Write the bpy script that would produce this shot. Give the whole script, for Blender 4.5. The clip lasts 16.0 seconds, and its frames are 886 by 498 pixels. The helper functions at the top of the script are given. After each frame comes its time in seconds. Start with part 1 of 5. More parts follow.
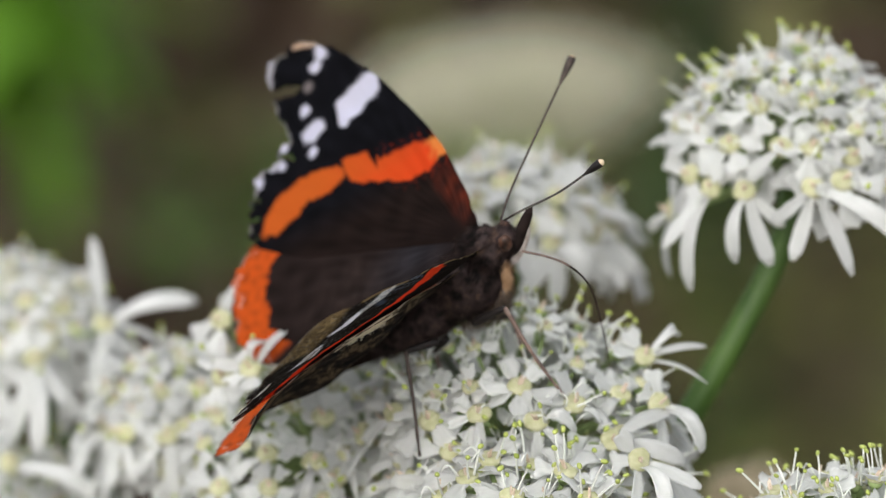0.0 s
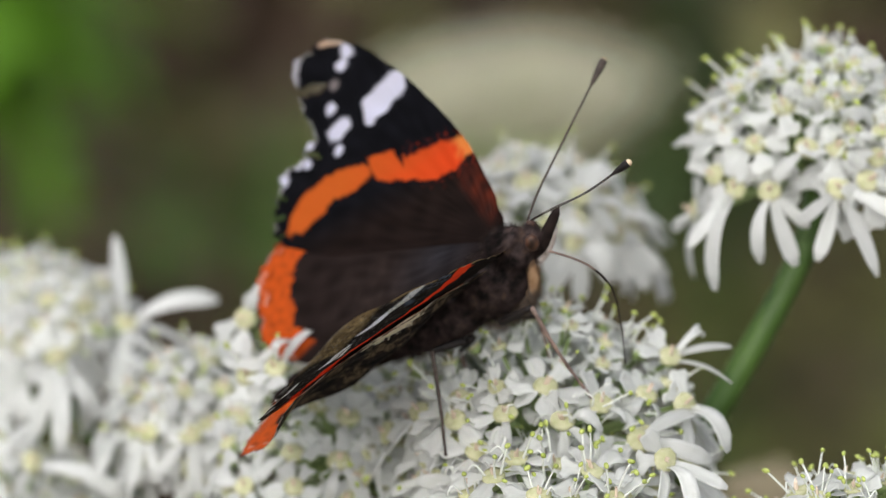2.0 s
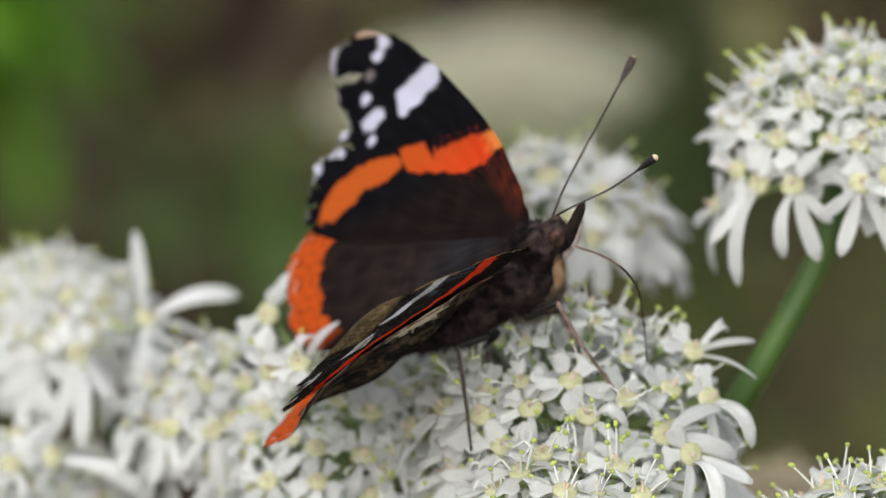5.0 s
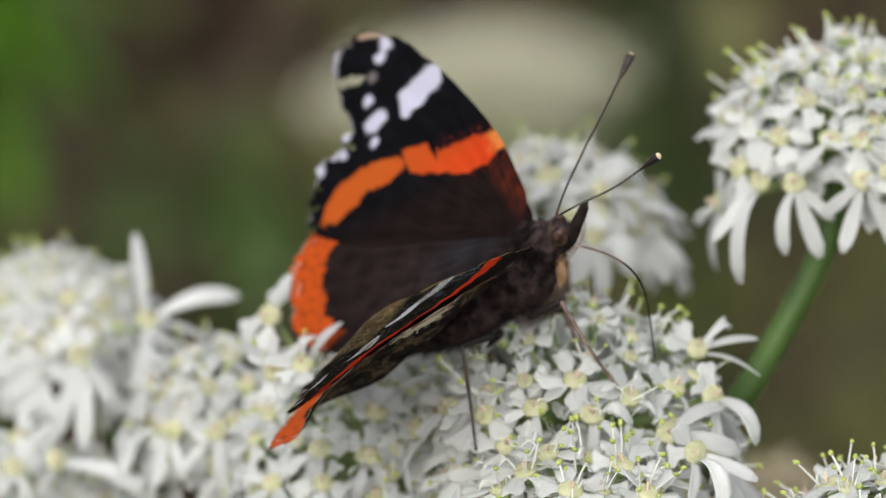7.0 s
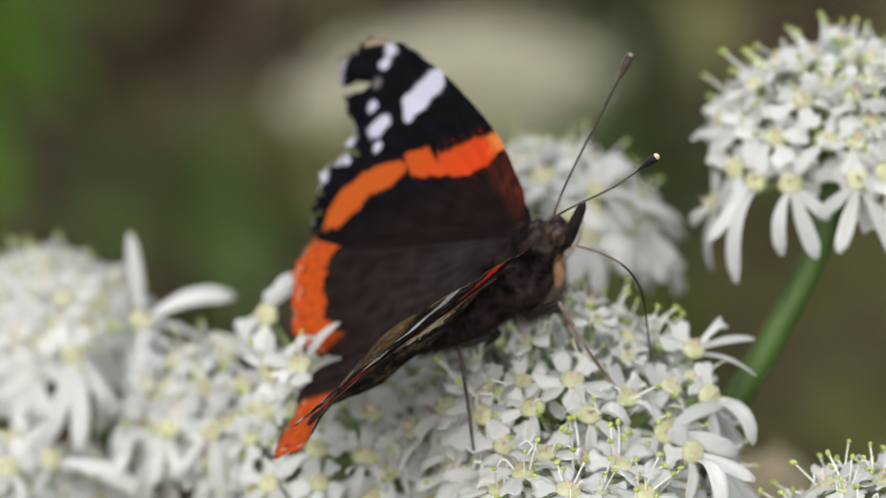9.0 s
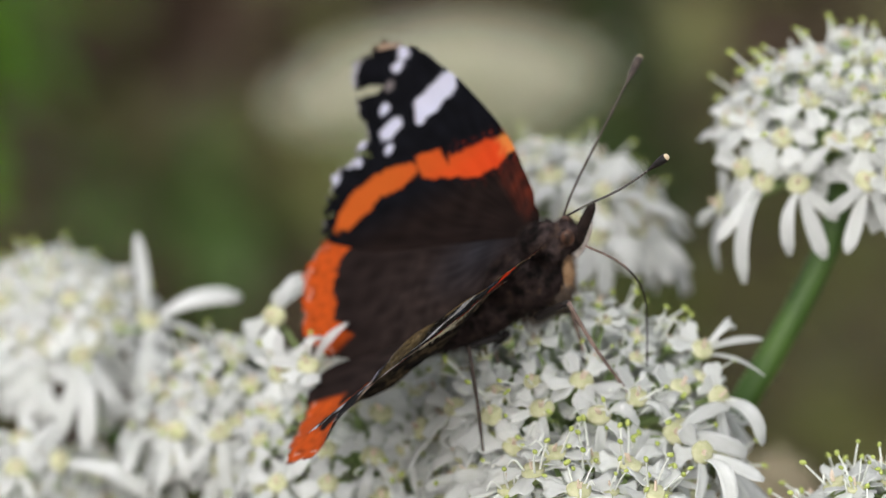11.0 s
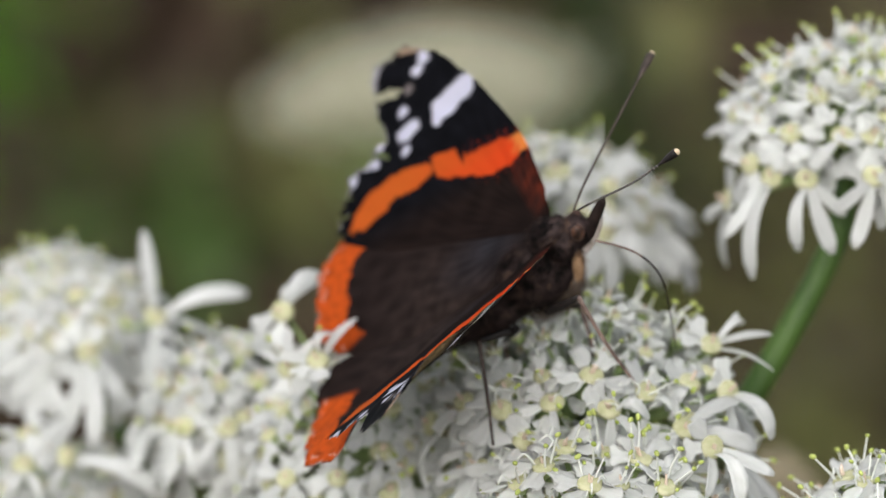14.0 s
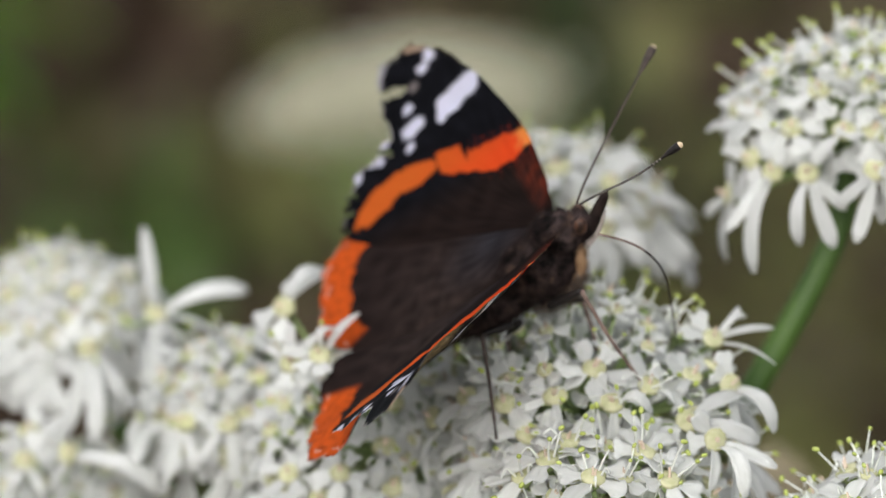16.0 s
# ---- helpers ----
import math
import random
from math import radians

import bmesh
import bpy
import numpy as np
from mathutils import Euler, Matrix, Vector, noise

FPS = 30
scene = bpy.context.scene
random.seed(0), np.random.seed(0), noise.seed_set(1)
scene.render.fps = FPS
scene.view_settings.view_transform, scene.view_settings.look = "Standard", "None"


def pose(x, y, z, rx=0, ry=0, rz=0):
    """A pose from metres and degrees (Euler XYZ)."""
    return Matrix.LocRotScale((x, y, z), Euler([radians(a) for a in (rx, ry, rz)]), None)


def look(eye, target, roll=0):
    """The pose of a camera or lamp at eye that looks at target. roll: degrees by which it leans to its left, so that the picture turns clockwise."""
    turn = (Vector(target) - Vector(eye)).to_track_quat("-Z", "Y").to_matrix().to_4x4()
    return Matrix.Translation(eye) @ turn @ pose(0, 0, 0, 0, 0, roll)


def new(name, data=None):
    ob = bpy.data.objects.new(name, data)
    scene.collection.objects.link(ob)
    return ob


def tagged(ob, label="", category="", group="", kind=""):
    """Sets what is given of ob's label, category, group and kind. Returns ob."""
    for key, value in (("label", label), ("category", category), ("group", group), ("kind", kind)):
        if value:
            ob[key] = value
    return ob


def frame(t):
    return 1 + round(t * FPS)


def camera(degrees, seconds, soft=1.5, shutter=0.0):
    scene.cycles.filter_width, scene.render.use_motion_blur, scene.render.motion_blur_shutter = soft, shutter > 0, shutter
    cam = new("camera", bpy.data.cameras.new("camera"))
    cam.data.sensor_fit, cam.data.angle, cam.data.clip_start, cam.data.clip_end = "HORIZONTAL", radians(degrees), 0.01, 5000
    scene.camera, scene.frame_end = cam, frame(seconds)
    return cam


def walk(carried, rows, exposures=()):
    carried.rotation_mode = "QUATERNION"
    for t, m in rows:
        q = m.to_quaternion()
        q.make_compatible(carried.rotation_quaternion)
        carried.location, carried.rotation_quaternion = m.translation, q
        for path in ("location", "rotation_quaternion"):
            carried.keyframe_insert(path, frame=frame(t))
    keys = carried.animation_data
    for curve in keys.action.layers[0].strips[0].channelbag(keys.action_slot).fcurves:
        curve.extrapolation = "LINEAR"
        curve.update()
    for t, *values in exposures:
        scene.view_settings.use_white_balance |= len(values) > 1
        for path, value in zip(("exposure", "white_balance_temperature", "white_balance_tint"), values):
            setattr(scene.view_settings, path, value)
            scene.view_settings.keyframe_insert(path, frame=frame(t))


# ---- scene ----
cam = camera(12.37, 16.0, soft=1.15)
cam.data.dof.use_dof = True
cam.data.dof.focus_distance = 0.4475
cam.data.dof.aperture_fstop = 14.5
PATH = [
    (0.0, look((0.00000, -0.44433, 1.11906), (0.00000, 0.00000, 1.00000), 0.000)),
    (0.5, look((-0.00123, -0.44442, 1.11891), (0.00037, -0.00008, 0.99994), 0.163)),
    (1.0, look((-0.00242, -0.44451, 1.11881), (-0.00052, -0.00016, 0.99983), 0.049)),
    (1.5, look((-0.00355, -0.44458, 1.11875), (-0.00125, -0.00021, 0.99991), 0.039)),
    (2.0, look((-0.00465, -0.44465, 1.11873), (-0.00299, -0.00024, 1.00001), 0.217)),
    (2.5, look((-0.00570, -0.44471, 1.11874), (-0.00407, -0.00038, 0.99973), -0.014)),
    (3.0, look((-0.00671, -0.44477, 1.11878), (-0.00487, -0.00049, 0.99956), 0.098)),
    (3.2, look((-0.00710, -0.44479, 1.11880), (-0.00563, -0.00048, 0.99970), 0.125)),
    (5.3, look((-0.01091, -0.44497, 1.11922), (-0.00555, -0.00088, 0.99941), 0.157)),
    (5.5, look((-0.01125, -0.44499, 1.11927), (-0.00498, -0.00095, 0.99932), 0.029)),
    (6.0, look((-0.01207, -0.44503, 1.11940), (-0.00316, -0.00102, 0.99950), -0.005)),
    (6.5, look((-0.01288, -0.44507, 1.11953), (-0.00575, -0.00103, 0.99961), 0.130)),
    (7.0, look((-0.01366, -0.44512, 1.11966), (-0.00620, -0.00110, 0.99969), -0.093)),
    (7.5, look((-0.01442, -0.44517, 1.11977), (-0.00672, -0.00120, 0.99964), 0.064)),
    (8.0, look((-0.01517, -0.44522, 1.11988), (-0.00688, -0.00125, 0.99978), 0.289)),
    (8.5, look((-0.01591, -0.44528, 1.11996), (-0.00679, -0.00135, 0.99978), 0.123)),
    (9.0, look((-0.01664, -0.44535, 1.12003), (-0.00594, -0.00147, 0.99981), 0.033)),
    (11.5, look((-0.02021, -0.44584, 1.11991), (-0.00694, -0.00192, 1.00007), 0.146)),
    (12.0, look((-0.02093, -0.44598, 1.11977), (-0.00611, -0.00206, 1.00011), 0.336)),
    (12.5, look((-0.02166, -0.44613, 1.11957), (-0.00696, -0.00216, 1.00010), 0.260)),
    (13.0, look((-0.02239, -0.44629, 1.11932), (-0.00793, -0.00223, 1.00016), 0.049)),
    (13.5, look((-0.02314, -0.44648, 1.11902), (-0.00899, -0.00233, 1.00014), 0.382)),
    (14.0, look((-0.02391, -0.44668, 1.11865), (-0.00820, -0.00263, 0.99961), 0.140)),
    (14.5, look((-0.02469, -0.44690, 1.11822), (-0.00776, -0.00281, 0.99947), 0.145)),
    (15.0, look((-0.02549, -0.44714, 1.11771), (-0.00895, -0.00286, 0.99964), 0.430)),
    (15.5, look((-0.02631, -0.44741, 1.11714), (-0.00915, -0.00305, 0.99944), 0.044)),
    (16.0, look((-0.02716, -0.44769, 1.11648), (-0.00856, -0.00331, 0.99908), 0.128)),
]
walk(cam, PATH)

# ---- sky and sun: bright overcast ----
world = bpy.data.worlds.new("overcast_sky")
scene.world = world
world.use_nodes = True
wn = world.node_tree
sky = wn.nodes.new("ShaderNodeTexSky")
sky.sky_type = "NISHITA"
sky.sun_disc = False
sky.sun_elevation = radians(40)
sky.sun_rotation = radians(200)
sky.air_density, sky.dust_density, sky.ozone_density = 1.0, 3.0, 1.0
cloud = wn.nodes.new("ShaderNodeHueSaturation")  # cloud cover greys the blue
cloud.inputs["Saturation"].default_value = 0.3
wn.links.new(sky.outputs[0], cloud.inputs["Color"])
wn.links.new(cloud.outputs[0], wn.nodes["Background"].inputs[0])
wn.nodes["Background"].inputs[1].default_value = 0.17
sun = new("sun", bpy.data.lights.new("sun", "SUN"))
sun.data.energy, sun.data.angle, sun.data.color = 0.62, radians(110), (1.0, 0.968, 0.94)
sun.matrix_world = look((-0.3, -0.75, 2.0), (0, 0, 1.0))
scene.view_settings.exposure = 0.56


# ---- materials ----
def material(name, rough=0.6, spec=0.3):
    """A new node material: returns it, a node maker, the linker and the principled shader."""
    m = bpy.data.materials.new(name)
    m.use_nodes = True
    t = m.node_tree
    p = t.nodes["Principled BSDF"]
    p.inputs["Roughness"].default_value = rough
    p.inputs["Specular IOR Level"].default_value = spec
    return m, t.nodes.new, t.links.new, p


def noise_node(make, link, scale, detail=3.0, coords=None, stretch=(1, 1, 1)):
    tc, mp, n = make("ShaderNodeTexCoord"), make("ShaderNodeMapping"), make("ShaderNodeTexNoise")
    link(coords or tc.outputs["Object"], mp.inputs[0])
    mp.inputs["Scale"].default_value = stretch
    link(mp.outputs[0], n.inputs["Vector"])
    n.inputs["Scale"].default_value, n.inputs["Detail"].default_value = scale, detail
    return n


def ramp_node(make, link, source, stops):
    r = make("ShaderNodeValToRGB")
    while len(r.color_ramp.elements) < len(stops):
        r.color_ramp.elements.new(0.5)
    for e, (at, c) in zip(r.color_ramp.elements, stops):
        e.position, e.color = at, (*c, 1)
    link(source, r.inputs[0])
    return r


def bump(make, link, p, source, strength, distance):
    b = make("ShaderNodeBump")
    b.inputs["Strength"].default_value, b.inputs["Distance"].default_value = strength, distance
    link(source, b.inputs["Height"])
    link(b.outputs[0], p.inputs["Normal"])


def plain(name, stops, scale, rough=0.6, spec=0.3, relief=0.0, thin=0.0, stretch=(1, 1, 1)):
    """Noise-mottled surface; thin is the share of light that passes through a petal or leaf."""
    m, make, link, p = material(name, rough, spec)
    n = noise_node(make, link, scale, 4.0, None, stretch)
    r = ramp_node(make, link, n.outputs["Fac"], stops)
    info = make("ShaderNodeObjectInfo")
    hsv = make("ShaderNodeHueSaturation")
    mr = make("ShaderNodeMapRange")
    link(info.outputs["Random"], mr.inputs[0])
    mr.inputs[3].default_value, mr.inputs[4].default_value = 0.88, 1.06
    link(mr.outputs[0], hsv.inputs["Value"])
    link(r.outputs[0], hsv.inputs["Color"])
    link(hsv.outputs[0], p.inputs["Base Color"])
    if relief:
        bump(make, link, p, n.outputs["Fac"], 0.5, relief)
    if thin:
        tl, mix = make("ShaderNodeBsdfTranslucent"), make("ShaderNodeMixShader")
        link(hsv.outputs[0], tl.inputs[0])
        mix.inputs[0].default_value = thin
        link(p.outputs[0], mix.inputs[1])
        link(tl.outputs[0], mix.inputs[2])
        link(mix.outputs[0], m.node_tree.nodes["Material Output"].inputs[0])
    return m


PETAL = plain("white_petal", [(0.3, (0.82, 0.832, 0.81)), (0.7, (0.90, 0.905, 0.895))], 2400, 0.7, 0.12, 0.0001, 0.66, (1, 0.14, 1))
DISC = plain("pale_green_nectary", [(0.3, (0.46, 0.47, 0.26)), (0.7, (0.62, 0.61, 0.40))], 1200, 0.75, 0.12, 0.00005, 0.2)
FILAMENT = plain("white_filament", [(0.3, (0.78, 0.81, 0.74)), (0.7, (0.87, 0.88, 0.84))], 700, 0.5, 0.3, 0, 0.25)
STYLE = plain("pinkish_style", [(0.3, (0.58, 0.46, 0.36)), (0.7, (0.72, 0.60, 0.48))], 900, 0.6)
ANTHER = plain("yellow_green_anther", [(0.3, (0.27, 0.34, 0.06)), (0.7, (0.45, 0.50, 0.15))], 1500, 0.5, 0.3)
STEM = plain("green_stem", [(0.3, (0.036, 0.078, 0.012)), (0.7, (0.064, 0.122, 0.021))], 300, 0.5, 0.35, 0.0001, 0, (1, 1, 0.12))
STALK = plain("pale_green_stalk", [(0.3, (0.22, 0.32, 0.11)), (0.7, (0.36, 0.45, 0.19))], 500, 0.5, 0.35)
BUD = plain("dull_pink_bud", [(0.3, (0.22, 0.18, 0.12)), (0.7, (0.34, 0.29, 0.19))], 300, 0.7)
GROUND = plain("brown_soil_and_litter", [(0.3, (0.0302, 0.0189, 0.0103)), (0.5, (0.0622, 0.0396, 0.0207)), (0.7, (0.0792, 0.0604, 0.0283))], 2.2, 0.9, 0.15, 0.01)
LEAF = plain("green_leaf", [(0.3, (0.0473, 0.0945, 0.0158)), (0.7, (0.0945, 0.168, 0.0315))], 9, 0.5, 0.35, 0.001, 0.3)
# yellower green, its sunlit brightness put into the leaf colour
BRIGHT_LEAF = plain("sunlit_green_leaf", [(0.3, (0.0990, 0.2520, 0.0135)), (0.7, (0.1800, 0.3780, 0.0252))], 9, 0.5, 0.35, 0.001, 0.3)
OLIVE_LEAF = plain("olive_green_leaf", [(0.3, (0.0846, 0.0952, 0.0264)), (0.7, (0.1587, 0.1587, 0.0529))], 9, 0.6, 0.3, 0.001, 0.3)
DARK_LEAF = plain("dark_green_leaf", [(0.3, (0.0168, 0.0308, 0.0084)), (0.7, (0.042, 0.063, 0.0168))], 9, 0.6, 0.25, 0.001, 0.1)
# dry brown, darkened: the shade among the vegetation is in this colour
SHADED_DRY_LEAF = plain("shaded_dry_brown_leaf", [(0.3, (0.0287, 0.0179, 0.0108)), (0.7, (0.0610, 0.0385, 0.0233))], 12, 0.8, 0.2, 0.001, 0.15)
FAR_PETAL = plain("cream_petal", [(0.3, (0.53, 0.52, 0.38)), (0.7, (0.67, 0.65, 0.51))], 60, 0.6, 0.3, 0, 0.3)


def scales_material(name, rough, shine):
    """Scale-covered butterfly surface that takes its colours from the mesh's pattern."""
    m, make, link, p = material(name, rough, 0.06)
    at = make("ShaderNodeAttribute")
    at.attribute_name = "pattern"
    n = noise_node(make, link, 5200, 2.0, None, (1, 0.35, 1))
    big = noise_node(make, link, 420, 3.0)
    mix = make("ShaderNodeMix")
    mix.data_type, mix.blend_type = "RGBA", "MULTIPLY"
    mix.inputs[0].default_value = 0.5
    add = make("ShaderNodeMath")
    link(n.outputs["Fac"], add.inputs[0])
    link(big.outputs["Fac"], add.inputs[1])
    r = ramp_node(make, link, add.outputs[0], [(0.35, (0.45, 0.45, 0.45)), (0.75, (1.25, 1.25, 1.25))])
    link(at.outputs["Color"], mix.inputs[6])
    link(r.outputs[0], mix.inputs[7])
    link(mix.outputs[2], p.inputs["Base Color"])
    p.inputs["Sheen Weight"].default_value = shine
    p.inputs["Sheen Roughness"].default_value = 0.45
    bump(make, link, p, n.outputs["Fac"], 0.35, 0.00006)
    glow, both = make("ShaderNodeBsdfTranslucent"), make("ShaderNodeMixShader")
    link(mix.outputs[2], glow.inputs[0])
    both.inputs[0].default_value = 0.42
    link(p.outputs[0], both.inputs[1])
    link(glow.outputs[0], both.inputs[2])
    link(both.outputs[0], m.node_tree.nodes["Material Output"].inputs[0])
    return m


WING = scales_material("wing_scales", 0.7, 0.0)
FUR = plain("brown_fur", [(0.38, (0.006, 0.0045, 0.0045)), (0.50, (0.034, 0.022, 0.021)), (0.60, (0.062, 0.042, 0.039)), (0.70, (0.12, 0.070, 0.048))], 800, 0.75, 0.2, 0.0001)
DARK_FUR = plain("blackish_fur", [(0.3, (0.008, 0.005, 0.0045)), (0.7, (0.024, 0.0155, 0.013))], 900, 0.8, 0.12, 0.0001)
PALE_FUR = plain("tan_fur", [(0.3, (0.22, 0.121, 0.0605)), (0.7, (0.462, 0.297, 0.176))], 900, 0.75, 0.2, 0.0001)
TAUPE_FUR = plain("greyish_brown_fur", [(0.3, (0.10, 0.075, 0.06)), (0.7, (0.27, 0.21, 0.17))], 900, 0.8, 0.1, 0.0001)
GREY_FUR = plain("pale_grey_fur", [(0.3, (0.30, 0.25, 0.22)), (0.7, (0.52, 0.47, 0.44))], 900, 0.75, 0.2, 0.0001)
BLACK = plain("black_chitin", [(0.3, (0.007, 0.006, 0.006)), (0.7, (0.022, 0.017, 0.015))], 1500, 0.55, 0.2)
FEELER = plain("dusky_feeler", [(0.3, (0.026, 0.020, 0.017)), (0.7, (0.085, 0.066, 0.055))], 1500, 0.6, 0.2)
LEG = plain("reddish_brown_leg", [(0.3, (0.075, 0.050, 0.042)), (0.7, (0.27, 0.19, 0.155))], 1100, 0.5, 0.35)
EYE = plain("brown_eye", [(0.38, (0.014, 0.008, 0.006)), (0.62, (0.10, 0.046, 0.028))], 1300, 0.5, 0.3)
CREAM = plain("cream_scales", [(0.3, (0.5, 0.38, 0.24)), (0.7, (0.8, 0.66, 0.46))], 900, 0.6)
BAND_WHITE = plain("pale_antenna_band", [(0.3, (0.22, 0.2, 0.18)), (0.7, (0.36, 0.34, 0.3))], 900, 0.6)


# ---- mesh helpers ----
def link_mesh(name, me, mat, parent=None, label=""):
    ob = new(name, me)
    if mat and not me.materials:
        me.materials.append(mat)
    if parent:
        ob.parent = parent
    return tagged(ob, label)


def part(name, bm, mat, parent, label=""):
    """Links a bmesh as one mesh object under a thing or part."""
    me = bpy.data.meshes.new(name)
    bm.to_mesh(me)
    bm.free()
    for f in me.polygons:
        f.use_smooth = True
    return link_mesh(name, me, mat, parent, label)


def tube(bm, pts, radii, sides=8, cap=True):
    """A round tapered tube through pts."""
    pts = [Vector(p) for p in pts]
    rings, side = [], None
    for i, p in enumerate(pts):
        d = (pts[min(i + 1, len(pts) - 1)] - pts[max(i - 1, 0)]).normalized()
        if side is None:
            side = d.orthogonal().normalized()
        side = (side - d * side.dot(d)).normalized()
        up = d.cross(side)
        r = radii[i] if hasattr(radii, "__len__") else radii
        rings.append([bm.verts.new(p + r * (math.cos(a) * side + math.sin(a) * up)) for a in (2 * math.pi * k / sides for k in range(sides))])
    for a, b in zip(rings, rings[1:]):
        for k in range(sides):
            bm.faces.new((a[k], a[(k + 1) % sides], b[(k + 1) % sides], b[k]))
    if cap:
        bm.faces.new(rings[0][::-1])
        bm.faces.new(rings[-1])
    return bm


def curve_points(pts, n):
    """n points on a smooth curve through pts (Catmull-Rom)."""
    p = [Vector(q) for q in pts]
    p = [2 * p[0] - p[1]] + p + [2 * p[-1] - p[-2]]
    out = []
    for i in range(n):
        s = i / (n - 1) * (len(p) - 3)
        k = min(int(s), len(p) - 4)
        u = s - k
        a, b, c, d = p[k:k + 4]
        out.append(0.5 * (2 * b + (c - a) * u + (2 * a - 5 * b + 4 * c - d) * u * u + (3 * b - a - 3 * c + d) * u ** 3))
    return out


def blob(bm, centre, size, turn=None, seg=16, rings=10, rough=0.0):
    """An ellipsoid with an uneven surface."""
    m = Matrix.LocRotScale(centre, turn, size)
    got = bmesh.ops.create_uvsphere(bm, u_segments=seg, v_segments=rings, radius=1.0)["verts"]
    for v in got:
        k = 1 + rough * noise.noise(v.co * 2.3 + Vector(centre) * 900)
        v.co = m @ (v.co * k)
    return got


def hairs(bm, roots, length, width, rng, lean=(0, 0, 0)):
    """Thin tapering hairs: three-sided spikes at (place, normal) roots."""
    for p, n in roots:
        d = (n + Vector(lean) + 0.5 * Vector((rng.uniform(-1, 1), rng.uniform(-1, 1), rng.uniform(-1, 1)))).normalized()
        s = d.orthogonal().normalized()
        t = d.cross(s)
        ln = length * rng.uniform(0.5, 1.2)
        a = [bm.verts.new(p + width * (math.cos(q) * s + math.sin(q) * t)) for q in (0, 2.1, 4.2)]
        e = bm.verts.new(p + d * ln + Vector((0, 0, -0.15 * ln)))
        for k in range(3):
            bm.faces.new((a[k], a[(k + 1) % 3], e))


# ---- ground and distance ----
def ground():
    bm = bmesh.new()
    n = 60
    xs = [math.copysign(abs(k / n) ** 3, k) * 300 for k in range(-n, n + 1)]
    grid = [[bm.verts.new((x, y, 0.04 * noise.noise(Vector((x * 1.7, y * 1.7, 0))) + 0.03 * noise.noise(Vector((x * 6, y * 6, 3))))) for x in xs] for y in xs]
    for a, b in zip(grid, grid[1:]):
        for k in range(len(xs) - 1):
            bm.faces.new((a[k], a[k + 1], b[k + 1], b[k]))
    tagged(part("ground", bm, GROUND, None), "brown woodland soil with leaf litter", "ground", kind="structure")


def leaf_shape(bm, place, turn, length, width, fold=0.25, arch=0.2, seg=5):
    """One pointed leaf with a folded midrib, thick enough to catch light on both sides."""
    rows = []
    for i in range(seg + 1):
        s = i / seg
        w = width * math.sin(math.pi * min(1, 0.08 + 0.92 * s) ** 0.8) + 0.0005
        y, z = length * s, -arch * length * s * s
        rows.append([bm.verts.new(place + turn @ Vector(v)) for v in ((-w / 2, y, z + fold * w / 2), (0, y, z), (w / 2, y, z + fold * w / 2))])
    for a, b in zip(rows, rows[1:]):
        bm.faces.new((a[0], a[1], b[1], b[0]))
        bm.faces.new((a[1], a[2], b[2], b[1]))


def leafy_plant(name, centre, size, count, length, mat, label, seed, category="plant"):
    """A leafy clump on thin stems that rise from the ground; its leaves cannot be counted from afar."""
    rng = random.Random(seed)
    base = Vector((centre[0], centre[1], 0))
    thing = tagged(new(name), label, category)
    thing.location = base
    stems, leaves = bmesh.new(), bmesh.new()
    for k in range(max(3, count // 30)):
        top = Vector(centre) - base + Vector([rng.gauss(0, 0.4) * s for s in size])
        foot = Vector((rng.gauss(0, 0.3) * size[0], rng.gauss(0, 0.3) * size[1], -0.03))
        tube(stems, curve_points([foot, foot.lerp(top, 0.5) + Vector((0.02, 0.0, 0)), top], 6), [0.004, 0.0035, 0.003, 0.0025, 0.002, 0.0015], 5)
    for k in range(count):
        d = Vector((rng.gauss(0, 0.5), rng.gauss(0, 0.5), rng.gauss(0, 0.5)))
        p = Vector(centre) - base + Vector([a * b for a, b in zip(d, size)])
        if p.z < 0.02:
            p.z = rng.uniform(0.02, 0.2)
        turn = Euler((rng.uniform(-0.9, 0.3), rng.uniform(-0.5, 0.5), rng.uniform(0, 6.28))).to_matrix()
        leaf_shape(leaves, p, turn, length * rng.uniform(0.6, 1.3), length * rng.uniform(0.35, 0.6))
    tagged(part("stem_mass", stems, STEM if mat is not SHADED_DRY_LEAF else SHADED_DRY_LEAF, thing), kind="stuff")
    tagged(part("leaf_mass", leaves, mat, thing), kind="stuff")
    return thing


